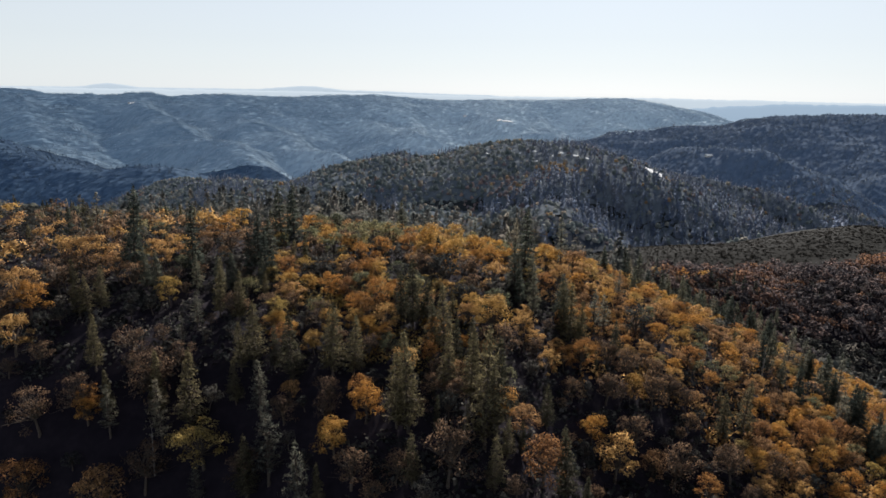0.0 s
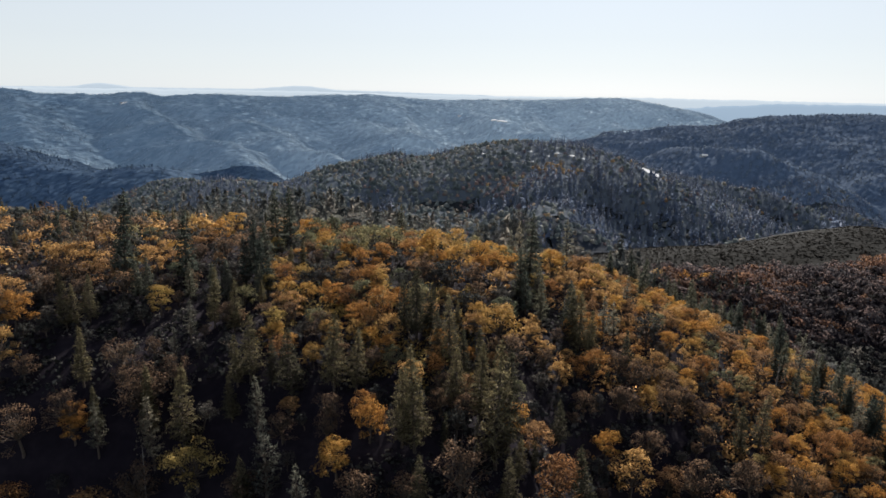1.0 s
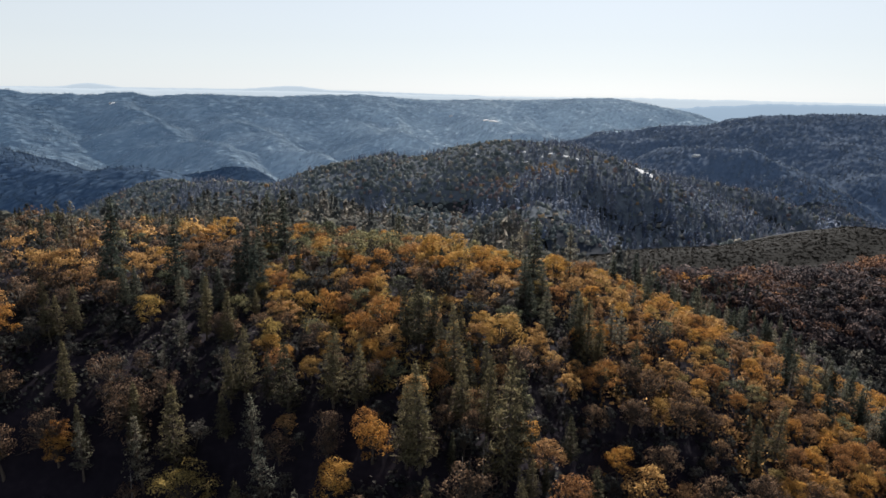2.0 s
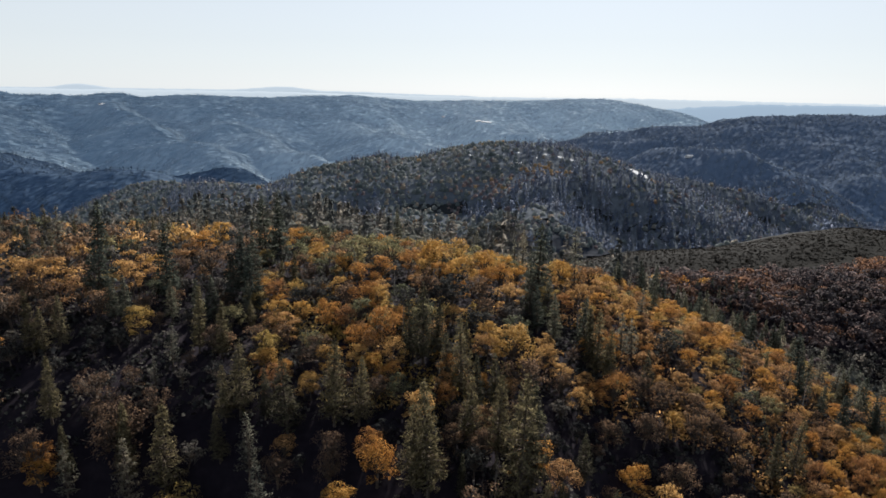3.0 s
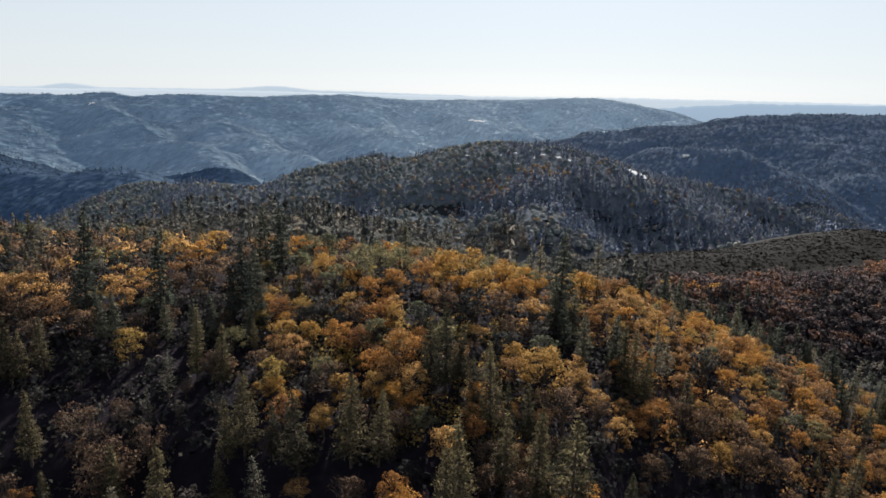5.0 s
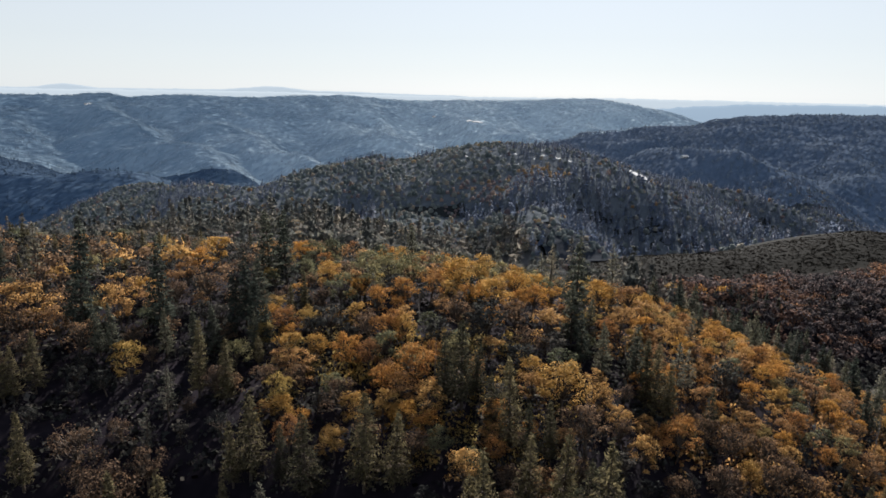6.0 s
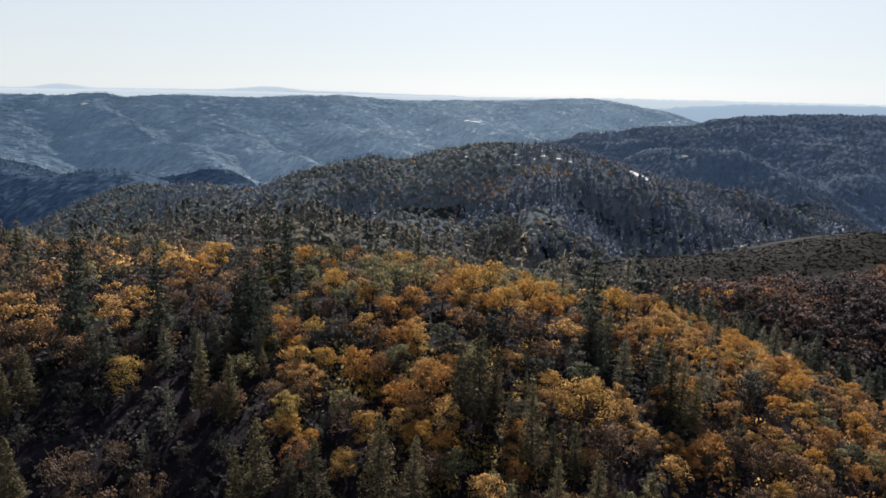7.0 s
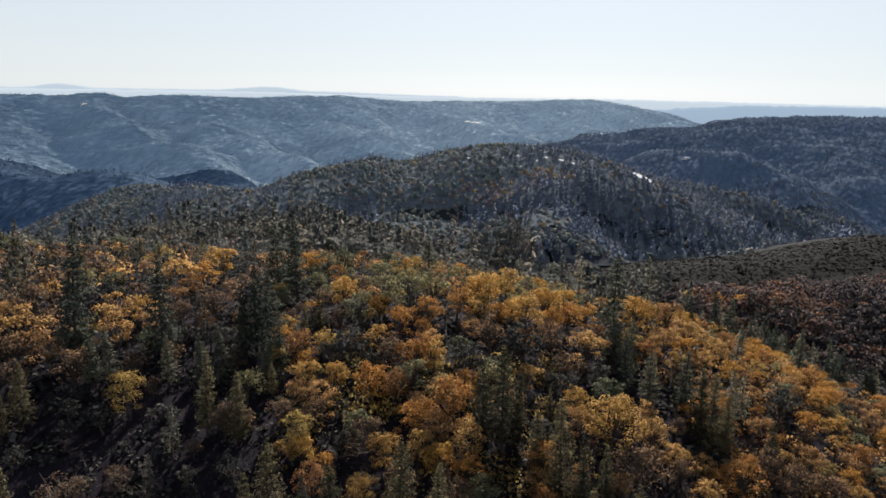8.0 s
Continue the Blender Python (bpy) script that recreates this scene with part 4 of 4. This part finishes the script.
for name, model, pick, mat, label in (("back_pines", PINE_BACK, back & conifer & open_wood, BACKPINE, "grey green pines behind the near hill"), ("back_oaks", OAK_BACK, back & live & ~dark & open_wood, OAKWOOD, "grey brown oaks behind the near hill"),
                                      ("back_live_oaks", OAK_BACK, back & live & dark & open_wood, BACKPINE, "dark live oaks behind the near hill")):
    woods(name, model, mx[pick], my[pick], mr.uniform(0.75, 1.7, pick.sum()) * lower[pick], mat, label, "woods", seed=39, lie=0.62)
conifer &= ~back
live &= ~back
cx, cy = np.append(mx[conifer], [283, 287, 243]), np.append(my[conifer], [774, 781, 776])             # with a few beside the bare patch
woods("far_conifers", PINE_MID, cx, cy, mr.uniform(0.5, 1.0, len(cx)) + 0.75 * ((mr.random(len(cx)) < 0.2) & (cy < 770)), MID_CONE, "conifer woods on the middle hills, their needles tinted for haze", "woods", seed=35, lie=0.75)
woods("far_live_oaks", OAK_MID, mx[live], my[live], mr.uniform(0.42, 1.05, live.sum()), MID, "oak woods on the middle hills, their leaves tinted for haze", "woods", seed=36, lie=0.72)
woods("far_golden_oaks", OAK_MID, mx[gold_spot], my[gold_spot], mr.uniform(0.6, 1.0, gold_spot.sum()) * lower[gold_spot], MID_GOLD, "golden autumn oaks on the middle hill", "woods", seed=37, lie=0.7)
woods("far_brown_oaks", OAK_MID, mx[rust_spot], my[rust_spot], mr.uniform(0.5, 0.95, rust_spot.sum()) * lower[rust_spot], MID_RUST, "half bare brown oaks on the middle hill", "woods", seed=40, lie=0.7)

# chaparral on the low hills: tall round bushes in front, a low mat of brush on the open top
SHRUBS = [small_oak(100 + k, 4, 12, 2.3, 3.4, 0.36, 0.5) for k in range(8)]
MATS = [(v * np.array([1, 1, 0.4]), q, w) for v, q, w in (shrub(104 + k, 9, 1.3, 0.6, 0.5) for k in range(4))]
bx, by = scatter(95, 420, 235, 405, 3.6, 41)
lump = value_noise(bx, by, 26, 42)
bk = (np.abs(bx) < 0.8 * by + 20) & ~((np.abs(bx) < 150) & (by < 262)) & (lump - np.clip((by - 372) / 25, 0, 1) * 1.2 > -0.95)
rusty = bk & (value_noise(bx, by, 45, 45) + np.random.default_rng(46).normal(0, 0.3, len(bx)) > -0.1)
# bushes low in the gully get darker leaves that paint its shade
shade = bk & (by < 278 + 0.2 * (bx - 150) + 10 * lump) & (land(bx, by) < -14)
bk &= ~shade
rusty &= ~shade
woods("gully_oaks", SHRUBS, bx[shade], by[shade], np.random.default_rng(58).uniform(1.0, 2.1, shade.sum()), LIVE, "live oak scrub in the gully, coloured dark for its shade", "brush", 0.1, 59)
woods("chaparral", SHRUBS, bx[bk & ~rusty], by[bk & ~rusty], np.random.default_rng(43).uniform(0.9, 2.3, (bk & ~rusty).sum()), BRUSH, "grey green chaparral bushes on the low hill", "brush", 0.1, 44)
woods("rusty_chaparral", SHRUBS, bx[rusty], by[rusty], np.random.default_rng(47).uniform(0.9, 2.2, rusty.sum()), REDBRUSH, "rusty brown chaparral bushes on the low hill", "brush", 0.1, 48)
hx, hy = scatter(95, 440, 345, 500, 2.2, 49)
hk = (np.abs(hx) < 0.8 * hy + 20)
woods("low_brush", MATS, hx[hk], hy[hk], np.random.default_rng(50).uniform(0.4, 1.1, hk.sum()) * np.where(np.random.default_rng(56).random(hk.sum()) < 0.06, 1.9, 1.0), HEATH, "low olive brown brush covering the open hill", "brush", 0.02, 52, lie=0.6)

# the far ridges: a closed, uneven canopy with single trees standing out of it
OAK_FAR = [dome_oak(110 + k, 5, 2, 3.4, 6.0, 0, 1.0) for k in range(5)]
CONE_FAR = [small_pine(120 + k, 3, 2, 2.4, 9.5, 1.7) for k in range(5)]


# open ground in the far woods: centre and half width, half depth
FAR_CLEARINGS = [(113, 2929, 9, 12), (250, 2745, 12, 11), (283, 2730, 22, 10), (-1153, 2508, 12, 18)]
OPEN = [(507, 1212, 16, 26), *FAR_CLEARINGS, *CLEARINGS]


def wooded(x, y, room):
    """Where no clearing lies within the given room."""
    ok = np.ones(np.shape(x), bool)
    for cx, cy, a, b in OPEN:
        ok &= ((x - cx) / (a + room)) ** 2 + ((y - cy + room) / (b + 2 * room)) ** 2 > 1
    return ok


def canopy(name, x0, x1, y0, y1, step, seed, low, label, bump, rise, shade):
    """The closed, uneven roof of the woods over a stretch of hills. rise: its least height; shade(x): haze put into the
    tone along x.
    """
    r = np.random.default_rng(seed)
    xs, ys = np.arange(x0, x1, step), np.arange(y0, y1, step)
    X, Y = np.meshgrid(xs, ys, indexing="ij")
    X, Y = X + r.uniform(-0.4, 0.4, X.shape) * step, Y + r.uniform(-0.4, 0.4, Y.shape) * step
    tall = rise + bump * r.random(X.shape) ** 1.3 + 0.2 * step * value_noise(X, Y, 60, seed)
    tall = np.where(wooded(X, Y, 2), tall, 0.1)
    keep = (np.abs(X) < 0.74 * Y + 40) & ((land(X, Y + 12) - land(X, Y - 12)) / 24 > -0.45)
    i, j = np.meshgrid(np.arange(len(xs) - 1), np.arange(len(ys) - 1), indexing="ij")
    a = i * len(ys) + j
    q = np.stack([a, a + len(ys), a + len(ys) + 1, a + 1], -1)[keep[:-1, :-1] & keep[1:, 1:]]
    used = np.unique(q)
    renumber = np.zeros(X.size, int)
    renumber[used] = np.arange(len(used))
    tone = np.clip(0.5 + shade(X) + 0.2 * value_noise(X, Y, 90, seed + 1) + r.normal(0, 0.12, X.shape), 0.02, 0.98)
    verts = np.stack([X, Y, land(X, Y) + tall], -1).reshape(-1, 3)[used]
    ways = sun_averted_normals(X.ravel(), Y.ravel())[used] + r.normal(0, 0.06, (len(used), 3))
    tagged(new(name, mesh_from(name, verts, renumber[q], [low], tone.ravel()[used], ways=ways)), label, "woods", kind="stuff")


def far_woods(name, x0, x1, y0, y1, step, seed, mat, low, label, single, bump):
    """Woods over a stretch of far hills, on the slopes that face this way: a closed canopy and single trees that stand out of it."""
    # tones pale eastwards, as haze does towards the sun
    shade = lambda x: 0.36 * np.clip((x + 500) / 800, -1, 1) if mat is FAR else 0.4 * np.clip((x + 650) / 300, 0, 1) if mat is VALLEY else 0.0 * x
    canopy(name, x0, x1, y0, y1, step, seed, low, label % "woods", bump, 1.5, shade)
    r = np.random.default_rng(seed + 5)
    x, y = scatter(x0, x1, y0, y1, single, seed + 2)
    keep = wooded(x, y, 4) & (np.abs(x) < 0.74 * y + 40) & ((land(x, y + 12) - land(x, y - 12)) / 24 > -0.45)
    if mat is FAR:
        keep &= r.random(len(x)) > 0.3 * np.clip((x + 600) / 700, 0, 1)                  # fewer trees, and so fewer dark shadows, towards the hazy east
    x, y = x[keep], y[keep]
    tones = np.clip(0.5 + shade(x) + r.normal(0, 0.14, len(x)), 0.02, 0.98)
    cone = value_noise(x, y, 150, 53) + r.normal(0, 0.4, len(x)) > (-0.5 if mat is RIGHT else -0.1)
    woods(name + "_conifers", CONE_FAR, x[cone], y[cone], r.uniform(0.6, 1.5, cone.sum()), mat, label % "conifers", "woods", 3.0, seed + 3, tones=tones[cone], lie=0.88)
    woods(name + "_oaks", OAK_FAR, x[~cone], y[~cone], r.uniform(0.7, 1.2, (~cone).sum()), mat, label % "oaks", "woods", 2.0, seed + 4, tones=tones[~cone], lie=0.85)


# sheet added between the back trees to brighten their black gaps
canopy("back_woods", -330, 96, 262, 592, 4.0, 73, BACK_LOW, "grey brown roof of the woods behind the near hill, added to lift dark gaps", 2.2, 0.8, lambda x: 0.0 * x)
# sheet whose dark colour stands in for shade
canopy("ravine_woods", 96, 230, 500, 588, 4.0, 75, RAVINE_LOW, "roof of the woods in the ravine, coloured dark for its shade", 2.0, 0.6, lambda x: 0.0 * x)
# sheet added under the treetops to lift the gaps like haze
canopy("middle_woods", -560, 760, 585, 1060, 5.0, 71, MID_LOW, "roof of the woods on the middle hills, added and tinted for haze", 1.0, 0.5, lambda x: 0.0 * x)
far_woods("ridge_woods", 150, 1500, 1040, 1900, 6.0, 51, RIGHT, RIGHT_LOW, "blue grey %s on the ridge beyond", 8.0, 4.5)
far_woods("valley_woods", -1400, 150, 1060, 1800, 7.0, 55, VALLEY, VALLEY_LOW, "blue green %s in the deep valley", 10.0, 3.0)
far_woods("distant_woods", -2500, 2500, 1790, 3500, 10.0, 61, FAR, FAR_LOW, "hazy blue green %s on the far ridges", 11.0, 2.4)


def clearing(x, y, a, b, r, lift=0.35):
    """A patch of pale bare ground that follows the slope."""
    n, rings = 20, 4
    w = np.linspace(0, 2 * math.pi, n, endpoint=False)
    edge = 1 + r.uniform(-0.25, 0.2, n)
    pts = []
    for k in range(rings + 1):
        f = max(k / rings, 0.02)
        X, Y = x + a * f * edge * np.cos(w), y + b * f * edge * np.sin(w)
        pts.append(np.stack([X, Y, land(X, Y) + lift - (0.6 if k == rings else 0)], -1))
    i, j = np.meshgrid(np.arange(rings), np.arange(n), indexing="ij")
    quads = np.stack([i * n + j, i * n + (j + 1) % n, (i + 1) * n + (j + 1) % n, (i + 1) * n + j], -1).reshape(-1, 4)
    return tagged(new("clearing", mesh_from("clearing", np.concatenate(pts), quads, [GRAVEL], smooth=True)), "patch of pale bare ground among the trees", "clearing", kind="structure")


for x, y, a, b in CLEARINGS:
    clearing(x, y, a, b, rng)
for x, y, a, b in FAR_CLEARINGS:
    clearing(x, y, a, b, rng, 2.0)


def box(x0, x1, y0, y1, z0, z1):
    bm = bmesh.new()
    bmesh.ops.create_cube(bm, size=1)
    for v in bm.verts:
        v.co = Vector((x0 if v.co.x < 0 else x1, y0 if v.co.y < 0 else y1, z0 if v.co.z < 0 else z1))
    return bm


def part(name, bm, mat, parent, label=""):
    me = bpy.data.meshes.new(name)
    bm.to_mesh(me)
    bm.free()
    me.materials.append(mat)
    ob = new(name, me)
    ob.parent = parent
    return tagged(ob, label)


def house(x, y, turn):
    """A small white farmhouse with a gable roof."""
    foot = new("house")
    foot.matrix_basis = pose(x, y, float(land(x, y)) - 0.2, 0, 0, turn)
    wall = part("wall", box(-6, 6, -4, 4, 0, 3.2), WHITEWASH, foot)
    bm = bmesh.new()
    eave, ridge = 0.5, 5.6
    v = [bm.verts.new(c) for c in ((-6.5, -4 - eave, 3.0), (6.5, -4 - eave, 3.0), (6.5, 0, ridge), (-6.5, 0, ridge), (-6.5, 4 + eave, 3.0), (6.5, 4 + eave, 3.0))]
    for f in ((0, 1, 2, 3), (3, 2, 5, 4), (0, 3, 4), (1, 5, 2), (0, 4, 5, 1)):
        bm.faces.new([v[k] for k in f])
    part("roof", bm, ROOFING, foot, "pale metal gable roof")
    part("door", box(-0.5, 0.5, -4.06, -3.98, 0.1, 2.1), BARK, wall, "dark wooden door")
    for k in (-3.6, 3.0):
        pane = part("window", box(k, k + 1.3, -4.05, -3.98, 1.0, 2.2), DARKGLASS, wall)
    return tagged(foot, "small white farmhouse with a pale roof among trees", "house")


WHITEWASH = speckled("whitewash", [(0.3, (0.68, 0.66, 0.62)), (0.7, (0.82, 0.80, 0.76))], 0.8)
ROOFING = speckled("pale_roofing", [(0.3, (0.55, 0.56, 0.57)), (0.7, (0.72, 0.72, 0.72))], 0.6)
DARKGLASS = speckled("window_glass", [(0.3, (0.03, 0.035, 0.04)), (0.7, (0.06, 0.065, 0.07))], 1.0, rough=0.15)
house(507, 1226, 12)
house(-1161, 2512, -20)


# ---------------------------------------------------------------- the distance
def range_of_hills(name, pts, depth, mat, seed, rough, label):
    """Long range of far hills, crest to foot, placed to fit the camera's view."""
    r = np.random.default_rng(seed)
    fine = []
    for (x0, y0, z0), (x1, y1, z1) in zip(pts, pts[1:]):
        n = max(2, int(math.hypot(x1 - x0, y1 - y0) / 30))
        for k in range(n):
            w = k / n
            w = w * w * (3 - 2 * w)
            fine.append((x0 + (x1 - x0) * k / n, y0 + (y1 - y0) * k / n, z0 + (z1 - z0) * w + r.normal(0, rough)))
    fine = np.array(fine)
    out = fine[:, :2] / np.linalg.norm(fine[:, :2], axis=1)[:, None]
    rows = []
    for back, drop in ((-depth, 260), (-depth * 0.5, 90), (-depth * 0.15, 14), (0, 0), (depth * 0.25, 60)):
        rows.append(np.concatenate([fine[:, :2] + out * back, (fine[:, 2] - drop)[:, None]], 1))
    n = len(fine)
    a = (np.arange(4)[:, None] * n + np.arange(n - 1)[None]).ravel()
    return tagged(new(name, mesh_from(name, np.concatenate(rows), np.stack([a, a + 1, a + n + 1, a + n], -1), [mat], smooth=True)), label, "hills", kind="structure")


# these ranges shine by their own glow, which stands in for haze
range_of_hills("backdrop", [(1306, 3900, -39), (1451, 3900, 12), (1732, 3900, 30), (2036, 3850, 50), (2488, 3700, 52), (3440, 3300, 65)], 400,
               haze_glow("haze_glow_ridge", (0.33, 0.41, 0.475), 0.59), 61, 2.0, "wooded ridge in the distance, with haze painted as a blue glow")
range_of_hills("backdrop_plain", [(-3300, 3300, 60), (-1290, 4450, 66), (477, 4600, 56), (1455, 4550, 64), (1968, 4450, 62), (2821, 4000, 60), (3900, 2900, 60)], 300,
               haze_glow("haze_glow_plain", (0.53, 0.58, 0.59), 0.61), 62, 1.5, "plain at the horizon, with haze painted as a very pale glow")
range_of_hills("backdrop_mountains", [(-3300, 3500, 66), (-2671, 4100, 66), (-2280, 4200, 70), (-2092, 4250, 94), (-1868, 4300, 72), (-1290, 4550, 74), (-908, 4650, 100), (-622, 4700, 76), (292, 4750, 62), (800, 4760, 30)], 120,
               haze_glow("haze_glow_mountains", (0.50, 0.555, 0.575), 0.60), 63, 0.8, "mountains at the horizon, with haze painted as a pale blue glow")
